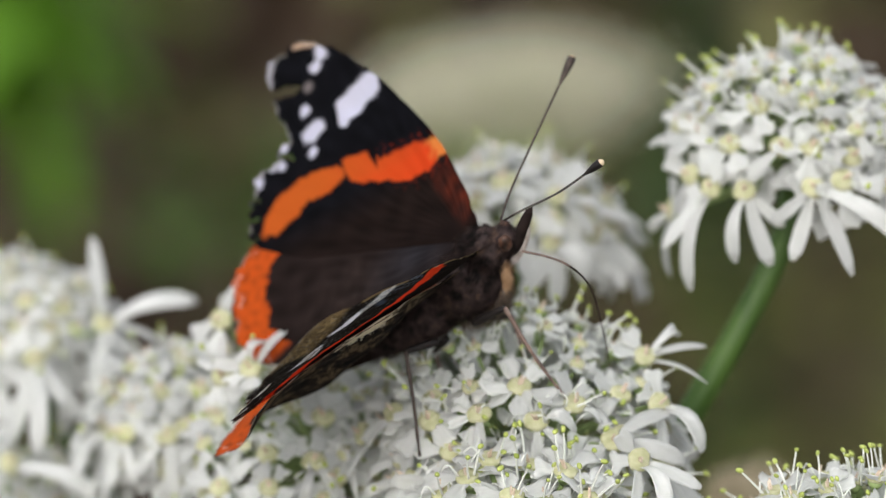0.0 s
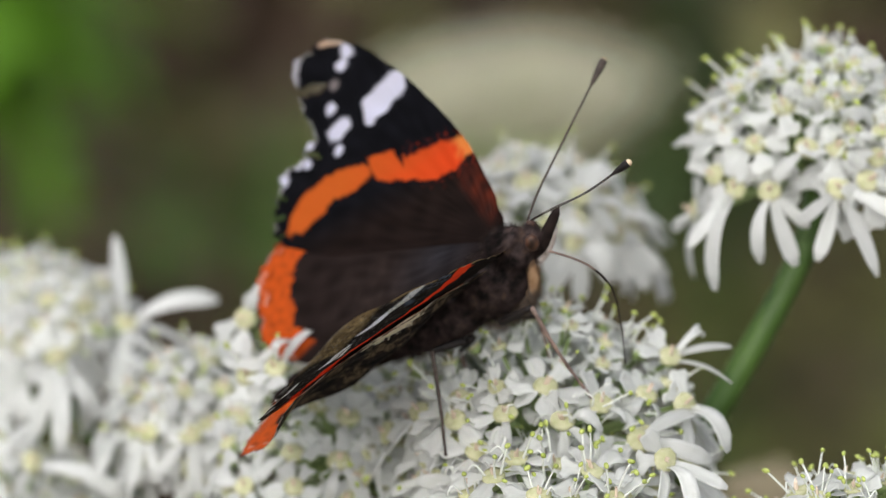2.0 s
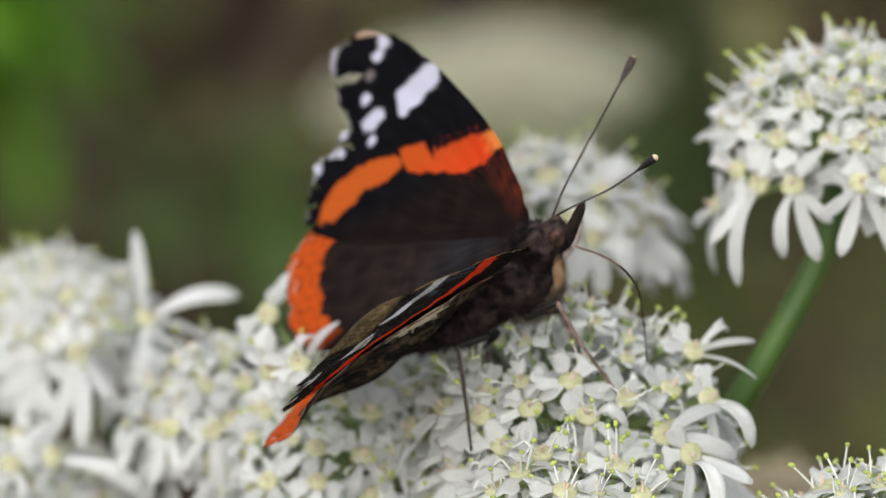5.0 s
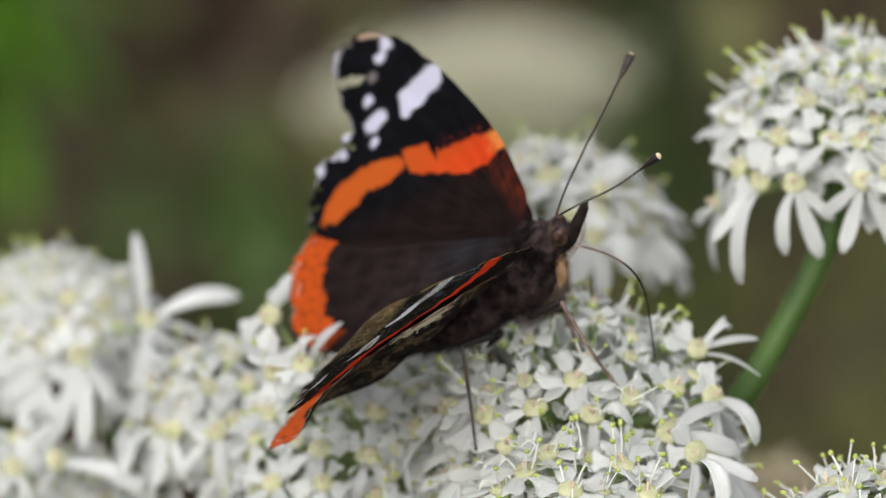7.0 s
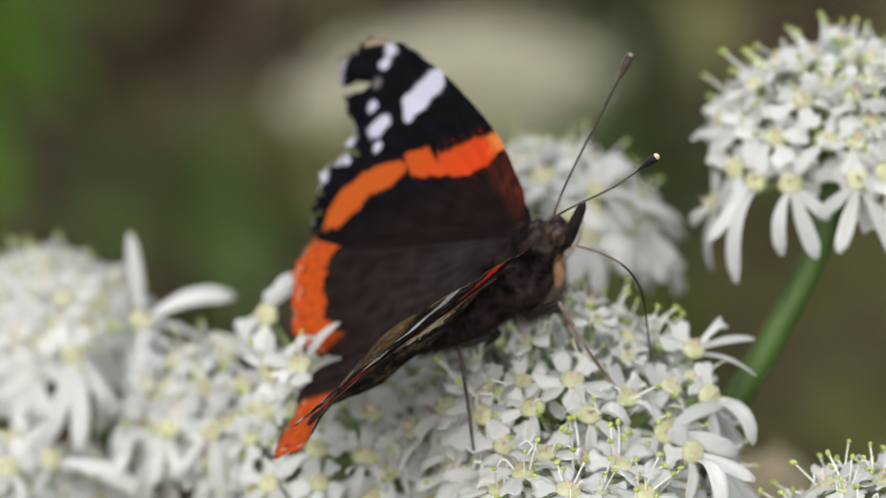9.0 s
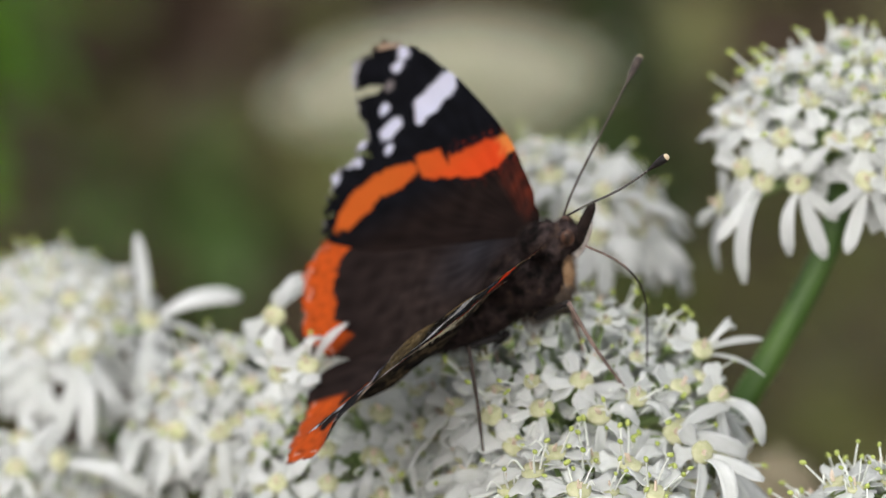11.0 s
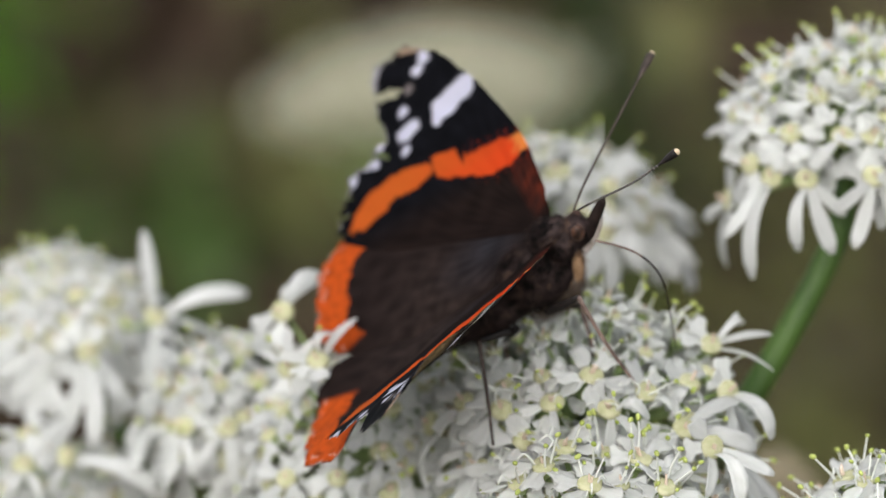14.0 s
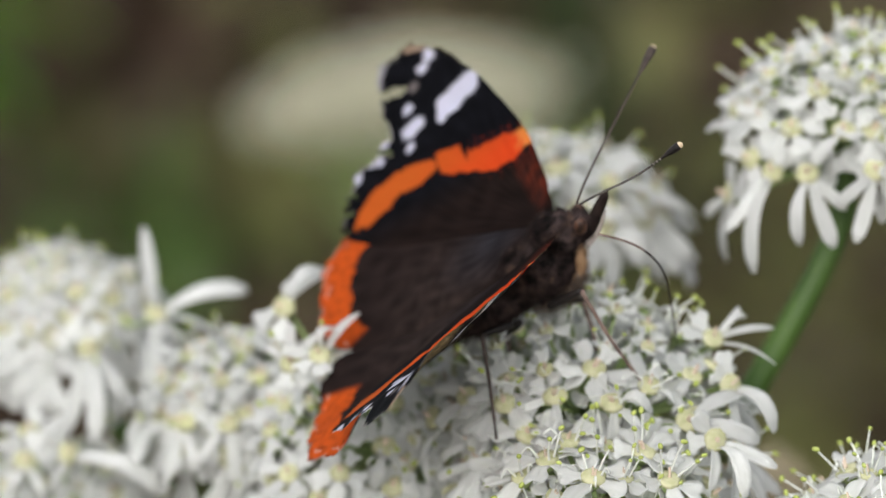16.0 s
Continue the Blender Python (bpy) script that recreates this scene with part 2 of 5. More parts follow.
def far_umbel(centre, width, seed, label):
    """A distant hogweed umbel: rays that spread from one stem, each with a cluster of small pale flowers."""
    rng = random.Random(seed)
    base = Vector((centre[0], centre[1], 0))
    thing = tagged(new("hogweed_plant"), label, "plant")
    thing.location = base
    top = Vector(centre) - base
    fork = top - Vector((0, 0, 0.9 * width))
    stem, rays, flowers = bmesh.new(), bmesh.new(), bmesh.new()
    tube(stem, curve_points([Vector((0.03, 0.02, -0.03)), fork * 0.5, fork], 8), 0.006, 8)
    for k in range(26):
        a, r = k * 2.4, math.sqrt((k + 0.5) / 26) * width / 2
        tip = top + Vector((r * math.cos(a), r * math.sin(a), rng.uniform(-0.008, 0.008) - 0.35 * r * r / width))
        tube(rays, curve_points([fork, fork.lerp(tip, 0.6) + Vector((0, 0, 0.004)), tip], 5), 0.0012, 5)
        for j in range(70):
            q = tip + Vector((rng.gauss(0, 0.008), rng.gauss(0, 0.008), rng.gauss(0, 0.003)))
            turn = Euler((rng.uniform(-0.5, 0.5), rng.uniform(-0.5, 0.5), rng.uniform(0, 6.28))).to_matrix()
            leaf_shape(flowers, q, turn, 0.006, 0.005, 0.1, 0.1, 2)
    part("stem", stem, STEM, thing)
    tagged(part("ray_mass", rays, STALK, thing), kind="stuff")
    tagged(part("flower_mass", flowers, FAR_PETAL, thing), kind="stuff")
    return thing


def bud_head(top, seed):
    """A fading umbel in the background: pinkish buds on short spokes, on its own thin stem."""
    rng = random.Random(seed)
    base = Vector((top[0], top[1], 0))
    thing = tagged(new("bud_cluster"), "pinkish brown fading hogweed buds on a thin stem", "flower bud")
    thing.location = base
    top = Vector(top) - base
    bm = bmesh.new()
    tube(bm, curve_points([(0.03, 0.05, -0.03), (0.02, 0.03, 0.4), top - Vector((0, 0, 0.012))], 12), 0.0016, 8)
    part("stem", bm, STEM, thing)
    for k in range(26):
        pol, spin = 1.3 * math.sqrt((k + 0.5) / 26), k * 2.4
        d = Vector((math.sin(pol) * math.cos(spin), math.sin(pol) * math.sin(spin), math.cos(pol)))
        bud = bmesh.new()
        foot = top - Vector((0, 0, 0.012))
        tip = foot + d * 0.0075 * rng.uniform(0.8, 1.1)
        tube(bud, [foot, foot.lerp(tip, 0.5), tip], 0.0004, 5)
        blob(bud, tip, (0.0014, 0.0014, 0.0018), None, 8, 6, 0.3)
        part("bud", bud, BUD, thing)
    return thing


# ---- hogweed flower heads ----
def sheet(rows_top, thick):
    """A thin closed sheet from a grid of points: top and underside, joined round the rim."""
    bm = bmesh.new()
    n, m = len(rows_top), len(rows_top[0])
    top = [[bm.verts.new(p) for p in r] for r in rows_top]
    low = [[bm.verts.new(Vector(p) - Vector((0, 0, thick))) for p in r] for r in rows_top]
    for i in range(n - 1):
        for j in range(m - 1):
            bm.faces.new((top[i][j], top[i][j + 1], top[i + 1][j + 1], top[i + 1][j]))
            bm.faces.new((low[i][j], low[i + 1][j], low[i + 1][j + 1], low[i][j + 1]))
    rim = [(0, j) for j in range(m)] + [(i, m - 1) for i in range(1, n)] + [(n - 1, j) for j in range(m - 2, -1, -1)] + [(i, 0) for i in range(n - 2, 0, -1)]
    for a, b in zip(rim, rim[1:] + rim[:1]):
        bm.faces.new((top[b[0]][b[1]], top[a[0]][a[1]], low[a[0]][a[1]], low[b[0]][b[1]]))
    return bm


def petal_mesh(length, width, cleft, curl, seed):
    """A petal along +y: narrow claw, two lobes parted by a cleft, tip curled in (curl > 0) or drooping (curl < 0)."""
    rng = random.Random(seed)
    rows, seg, half = [], 7, 3
    skew, twist, wave = rng.uniform(-0.1, 0.1), rng.uniform(-0.16, 0.16), rng.uniform(0.03, 0.055)
    for i in range(seg + 1):
        s = i / seg
        body = (0.26 + 0.80 * min(1, 1.35 * s) ** 0.9) * (1 if s < 0.6 else math.sqrt(max(0.14, 1 - ((s - 0.6) / 0.4) ** 2 * 0.86)))
        row = []
        for j in range(-half, half + 1):
            v = j / half
            part_ = max(0.0, s - (1 - cleft)) / max(cleft, 1e-3)
            x = v * width / 2 * body * (1 + 0.25 * part_) + math.copysign(0.10 * width * part_, v) * (0.3 + abs(v)) + skew * length * s * s
            y = length * s * (1 - 0.30 * cleft * (1 - abs(v)) * part_ * 1.6) * (1 - 0.06 * v * v)
            z = curl * length * s ** 2.2 - 0.10 * width * v * v * math.sin(s * 3) + 0.13 * width * abs(v) * math.sin(2.6 * s) + twist * width * v * s + wave * length * math.sin(6 * s + 3.5 * v + seed) * s
            x += 0.07 * width * math.sin(9 * s + seed * 1.7 + (2 if v > 0 else 0)) * abs(v)
            row.append(Vector((x, y, z)))
        rows.append(row)
    bm = sheet(rows, 0.00009)
    me = bpy.data.meshes.new("petal")
    bm.to_mesh(me)
    bm.free()
    for f in me.polygons:
        f.use_smooth = True
    me.materials.append(PETAL)
    return me


def lobe_mesh(length, width, seed, sides=(-1, 1), arch=0.0, point=0.0):
    """A big outer petal, deeply cleft into two strap-like lobes with blunt ends."""
    rng = random.Random(seed)
    bm = bmesh.new()
    for side in sides:
        splay = side * rng.uniform(0.16, 0.3) * (len(sides) - 0.7)
        ln = length * rng.uniform(0.85, 1.05)
        droop, roll = rng.uniform(0.02, 0.16), rng.uniform(-0.25, 0.25)
        rows = []
        for i in range(8):
            s = i / 7
            w = width * (0.3 + 0.7 * min(1, s * 1.9) ** 0.8) * (1 if s < 0.8 else math.sqrt(max(0.12, 1 - ((s - 0.8) / 0.2) ** 2 * 0.85)))
            w *= 1 - point * s * s
            row = []
            for j in range(5):
                v = j / 2 - 1
                x = v * w / 2 + side * width * 0.22 * s * (len(sides) - 1) + splay * ln * s * s * 0.8
                z = arch * ln * 4 * s * (1 - s) - droop * ln * s ** 2 * (arch == 0) + 0.14 * w * (v * v - 0.4) + roll * w * v * s + 0.012 * ln * math.sin(5 * s + seed + side)
                row.append(Vector((x, ln * s - 0.06 * w * v * v * s, z)))
            rows.append(row)
        piece = sheet(rows, 0.00011)
        tmp = bpy.data.meshes.new("lobe")
        piece.to_mesh(tmp)
        piece.free()
        bm.from_mesh(tmp)
        bpy.data.meshes.remove(tmp)
    me = bpy.data.meshes.new("petal")
    bm.to_mesh(me)
    bm.free()
    for f in me.polygons:
        f.use_smooth = True
    me.materials.append(PETAL)
    return me


def floret_mesh(seed):
    """The floret's middle: ovary on its stalk, a broad low two-lobed nectary cushion and two short pinkish styles."""
    rng = random.Random(seed)
    bm = bmesh.new()
    blob(bm, Vector((0, 0, 0.0001)), (0.00150, 0.00132, 0.00045), None, 16, 8, 0.12)
    for v in bm.verts:  # the groove between the two lobes
        v.co.z += 0.00020 * min(1.0, abs(v.co.x) / 0.0005) * (v.co.z > 0.0002) - 0.00016 * noise.noise(v.co * 2200 + Vector((seed, 0, 0)))
        v.co.x *= 1 + 0.2 * noise.noise(v.co * 1500 + Vector((0, seed, 0)))
    k = len(bm.faces)
    lx, ly = rng.uniform(-5e-4, 5e-4), rng.uniform(-5e-4, 5e-4)
    for s in (-1, 1):
        tube(bm, curve_points([(s * 0.00013, 0, 0.0004), (s * 0.00015 + 0.4 * lx, 0.4 * ly, 0.0010), (s * 0.00022 + lx, ly, 0.0016 + s * 0.0001)], 4), [0.00022, 0.00017, 0.00014, 0.00012], 6)
    bm.faces.ensure_lookup_table()
    for f in bm.faces[k:]:
        f.material_index = 2
    k = len(bm.faces)
    tube(bm, [(0, 0, -0.0016), (0, 0, -0.0008), (0, 0, 0)], [0.00035, 0.0010, 0.0012], 8)
    bm.faces.ensure_lookup_table()
    for f in bm.faces[k:]:
        f.material_index = 1
    me = bpy.data.meshes.new("floret")
    bm.to_mesh(me)
    bm.free()
    for f in me.polygons:
        f.use_smooth = True
    for mat in (DISC, STALK, STYLE):
        me.materials.append(mat)
    return me


def stalk_mesh():
    """A slightly bowed floret stalk, one unit long, down -z."""
    bm = bmesh.new()
    tube(bm, curve_points([(0, 0, 0), (0.00012, 0.0003, -0.5), (0, 0, -1)], 6), 0.0003, 6)
    me = bpy.data.meshes.new("stalk")
    bm.to_mesh(me)
    bm.free()
    for f in me.polygons:
        f.use_smooth = True
    me.materials.append(STALK)
    return me


def stamen_mesh(seed):
    """A white thread bowed outwards with a yellow-green anther at its end, or curled and bare where it has been shed."""
    rng = random.Random(seed)
    bm = bmesh.new()
    ln = rng.uniform(0.0028, 0.0044)
    bow = rng.uniform(0.3, 0.8)
    tip = ln if seed % 2 else 0.35 * ln
    pts = curve_points([(0, 0.0007, 0), (0, 0.0007 + bow * ln * 0.5, ln * 0.55), (rng.uniform(-3e-4, 3e-4), 0.0007 + bow * ln * 0.95, tip)], 6)
    tube(bm, pts, [0.00015, 0.00014, 0.00013, 0.00012, 0.00011, 0.0001], 6)
    k = len(bm.faces)
    if seed % 2:
        blob(bm, pts[-1], (0.00031, 0.00048, 0.00028), Euler((rng.uniform(-1, 1), rng.uniform(-1, 1), rng.uniform(0, 3))).to_quaternion(), 8, 6)
    bm.faces.ensure_lookup_table()
    for f in bm.faces[k:]:
        f.material_index = 1
    me = bpy.data.meshes.new("stamen")
    bm.to_mesh(me)
    bm.free()
    for f in me.polygons:
        f.use_smooth = True
    me.materials.append(FILAMENT)
    me.materials.append(ANTHER)
    return me


SMALL = [petal_mesh(0.0031 + 0.0004 * (k % 3), 0.0025, 0.40 if k % 3 == 0 else 0.2, 0.14 - 0.09 * (k % 4), 40 + k) for k in range(8)]
MIDDLE = [petal_mesh(0.0042 + 0.0004 * (k % 3), 0.0028, 0.42 if k % 3 == 0 else 0.16, 0.08 - 0.035 * k, 60 + k) for k in range(8)]
LARGE = [lobe_mesh(0.0072 + 0.0008 * (k % 3), 0.0023, 80 + k) for k in range(5)]
STRAPS = [lobe_mesh(0.0090, 0.0020, 130 + k, (1,), (0.06, 0.24, 0.10, 0.0)[k], (0.5, 0.0, 0.1, 0.15)[k]) for k in range(4)]
MIDDLES = [floret_mesh(90 + k) for k in range(4)]
STALKS = stalk_mesh()
STAMENS = [stamen_mesh(110 + k) for k in range(6)]
FORK = Vector((0.0047, 0.0308, 0.8832))


def floret(thing, place, out, away, petals, k, rng, stamens, size=1.0):
    """A floret of a head: its middle, stalk, petals (mesh, turn, tilt, scale) and stamens; away is its downhill side."""
    away = (away - out * away.dot(out)).normalized()
    m = Matrix((away.cross(out), away, out)).transposed().to_4x4()
    m.translation = place
    m = m @ Matrix.Scale(size, 4)
    fl = link_mesh("floret", MIDDLES[k % 4], None, thing)
    fl.matrix_local = m
    st = link_mesh("stalk", STALKS, None, fl)
    to_hub = m.inverted() @ Vector((0, 0, 0)) - Vector((0, 0, -0.0014))  # in the floret's own space
    st.matrix_local = Matrix.Translation((0, 0, -0.0014)) @ to_hub.to_track_quat("-Z", "Y").to_matrix().to_4x4() @ Matrix.Diagonal((1, 1, to_hub.length, 1))
    for me, ang, tilt, stretch, *wide in petals:
        pt = link_mesh("petal", me, None, fl)
        pt.matrix_local = pose(0, 0, 0, 0, 0, -ang) @ pose(0, 0.0008, 0.0001, tilt, rng.uniform(-15, 15), 0) @ Matrix.Diagonal((stretch ** 0.5 * (wide[0] if wide else 1), stretch, 1, 1))
    for q in range(stamens):
        sm = link_mesh("stamen", STAMENS[rng.randrange(6)], None, fl)
        sm.matrix_local = pose(0, 0, 0, 0, 0, 36 + 72 * q + rng.uniform(-20, 20))
    return fl


def mass(name, pieces, mat, parent):
    """Many copies of small meshes joined into one part; pieces: (mesh, matrix)."""
    verts, faces, slots, at = [], [], [], 0
    for me, m in pieces:
        co = np.empty(len(me.vertices) * 3)
        me.vertices.foreach_get("co", co)
        mm = np.array(m)
        verts.append(co.reshape(-1, 3) @ mm[:3, :3].T + mm[:3, 3])
        faces += [tuple(at + q for q in f.vertices) for f in me.polygons]
        slots += [f.material_index for f in me.polygons]
        at += len(me.vertices)
    joined = bpy.data.meshes.new(name)
    joined.from_pydata(np.concatenate(verts).tolist(), [], faces)
    for one in mat:
        joined.materials.append(one)
    joined.polygons.foreach_set("material_index", slots)
    joined.polygons.foreach_set("use_smooth", [True] * len(faces))
    joined.update()
    return tagged(link_mesh(name, joined, None, parent), kind="stuff")


def small_growth(thing, turn, radius, flat, reach, rng, bare, petals=230, stamens=50):
    """The crowded small petals between and under the florets, and the loose stamens of the dome's crown."""
    low, threads = [], []
    for k in range(petals + stamens):
        crown = k >= petals
        f = rng.random()
        polar = (0.62 if crown else 1.0) * reach * math.sqrt(f)
        spin = rng.uniform(0, 6.283)
        d = Vector((math.sin(polar) * math.cos(spin), math.sin(polar) * math.sin(spin), math.cos(polar) * flat))
        out = turn @ Vector((math.sin(polar * 0.85) * math.cos(spin), math.sin(polar * 0.85) * math.sin(spin), math.cos(polar * 0.85)))
        m = Matrix.Translation(turn @ (d * radius * (rng.uniform(0.95, 1.02) if crown else rng.uniform(0.72, 0.88))))
        if bare and (m.translation - Vector(bare[:3])).length < bare[3]:
            continue
        m = m @ out.to_track_quat("Z", "Y").to_matrix().to_4x4() @ pose(0, 0, 0, 0, 0, rng.uniform(0, 360))
        if crown:
            threads.append((rng.choice(STAMENS), m @ pose(0, 0, 0, rng.uniform(-25, 25), 0, 0) @ Matrix.Scale(rng.uniform(0.7, 1.1), 4)))
        else:
            inner = polar < 0.55 * reach
            low.append((rng.choice(SMALL), m @ pose(0, 0, 0, rng.uniform(0, 50) if inner else rng.uniform(-20, 25), rng.uniform(-25, 25), 0) @ Matrix.Scale(rng.uniform(0.55, 0.85) if inner else rng.uniform(0.8, 1.15), 4)))
    mass("petal_mass", low, [PETAL], thing)
    mass("stamen_mass", threads, [FILAMENT, ANTHER], thing)


def flower_head(hub, axis, radius, seed, label, florets=88, flat=0.9, bend=(0, 0, 0), thick=0.0014, reach=1.72, extras=(), via=(), rim=True, crowd=None, broad=1.0, crown=None, bare=None):
    """One umbellet: a domed head of florets on slender stalks at the end of a long ray.
    extras: prominent rim florets as (place, facing, petal tips), in metres from the hub."""
    rng = random.Random(seed)
    thing = tagged(new("flower_head"), label, "flower", "flower heads of the hogweed umbel")
    thing.location = hub
    turn = Vector(axis).normalized().to_track_quat("Z", "Y").to_matrix()
    bm = bmesh.new()
    start = FORK - Vector(hub)
    pts = curve_points([start, *(via or [start * 0.5 + Vector(bend)]), turn @ Vector((0, 0, -0.001))], 14)
    tube(bm, pts, [thick * (1.15 - 0.2 * i / 13) for i in range(14)], 10)
    stalk = part("ray", bm, STEM, thing, "hairy green flower stalk")
    fuzz = bmesh.new()
    roots = []
    for k in range(150):
        i = rng.randrange(5, 13)
        d = (pts[i + 1] - pts[i]).normalized()
        n = Matrix.Rotation(rng.uniform(0, 6.28), 3, d) @ d.orthogonal().normalized()
        roots.append((pts[i].lerp(pts[i + 1], rng.random()) + n * thick, n))
    hairs(fuzz, roots, 0.0012, 0.00003, rng)
    tagged(part("fuzz", fuzz, STALK, stalk), kind="stuff")
    small_growth(thing, turn, radius, flat, reach, random.Random(seed + 500), bare, *(crowd or (230, 50)))
    taken = [Vector(e[0]) for e in extras]
    for k in range(florets):
        f = (k + 0.5) / florets
        polar = reach * math.sqrt(f) * rng.uniform(0.95, 1.04)
        spin = k * 2.39996 + rng.uniform(-0.15, 0.15)
        d = Vector((math.sin(polar) * math.cos(spin), math.sin(polar) * math.sin(spin), math.cos(polar) * flat))
        place = turn @ (d * radius * rng.uniform(0.90, 1.06))
        if any((place - q).length < (0.0031 if rim else 0.0033) for q in taken):
            continue
        if bare and (place - Vector(bare[:3])).length < bare[3]:
            continue
        lean = polar * 0.86
        out = turn @ Vector((math.sin(lean) * math.cos(spin), math.sin(lean) * math.sin(spin), math.cos(lean)))
        out = (out + Vector((rng.uniform(-0.3, 0.3), rng.uniform(-0.3, 0.3), rng.uniform(0.1, 0.5)))).normalized()
        away = turn @ Vector((math.cos(spin), math.sin(spin), 0))
        if polar < 0.3:
            away = Vector((rng.uniform(-1, 1), rng.uniform(-1, 1), 0)).normalized()
        edge, petals = rim and polar > 0.76 * reach, []
        for q in range(5):
            ang = (q - 2) * 72 + rng.uniform(-12, 12)
            if edge and q == 2:
                petals.append((rng.choice(LARGE), ang, rng.uniform(-30, 5), rng.uniform(0.85, 1.1)))
            elif edge and q in (1, 3):
                petals.append((rng.choice(STRAPS if rng.random() < 0.4 else MIDDLE), ang * 0.8, rng.uniform(-30, 5), rng.uniform(0.7, 0.95)))
            elif polar > 0.4 * reach and q in (1, 2, 3):
                petals.append((rng.choice(MIDDLE), ang, rng.uniform(-20, 15), rng.uniform(0.75, 1.05)))
            elif polar < 0.5 * reach and k % 2:
                petals.append((rng.choice(SMALL), ang, rng.uniform(10, 45), rng.uniform(0.65, 0.9)))
            else:
                petals.append((rng.choice(SMALL), ang, rng.uniform(-12, 30), rng.uniform(0.8, 1.1)))
        inner = polar < 0.5 * reach
        floret(thing, place, out, away, petals, k, rng, (2 if crown else rng.choice((0, 0, 0, 1))) if not inner else (rng.choice((2, 3)) if crown else rng.choice((1, 2, 3))), ((crown or (rng.uniform(0.66, 0.80) if rim else rng.uniform(0.74, 0.86))) if inner else rng.uniform(0.88, 1.04)) * (1.18 if florets < 60 else 1.0))
    for k, (place, facing, tips, *narrow) in enumerate(extras):
        place, out = Vector(place), Vector(facing).normalized()
        away = Vector(tips[0]) - place if tips else out + turn @ Vector((0, 0, -1.2))
        away = (away - out * away.dot(out)).normalized()
        side, petals = away.cross(out), []
        for tip in tips:
            v = Vector(tip) - place
            ang = math.degrees(math.atan2(v.dot(side), v.dot(away)))
            tilt = math.degrees(math.atan2(v.dot(out), math.hypot(v.dot(side), v.dot(away))))
            petals.append((STRAPS[(k + len(petals)) % 4], ang, tilt, v.length / 0.0092, narrow[0] if narrow else broad))
        spread = 360 / max(1, 5 - len(tips)) if not tips else 55
        for q in range(5 - len(tips)):
            ang = q * 72 + rng.uniform(-10, 10) if not tips else 180 + spread * (q - (4 - len(tips)) / 2)
            petals.append((rng.choice(MIDDLE if (q in (0, 1, 4) and not tips) else SMALL), ang, rng.uniform(-12, 18), rng.uniform(0.8, 1.05)))
        floret(thing, place, out, away, petals, k, rng, 3 if crown else rng.choice((0, 1, 1)) if tips else rng.choice((0, 1, 2)))
    return thing


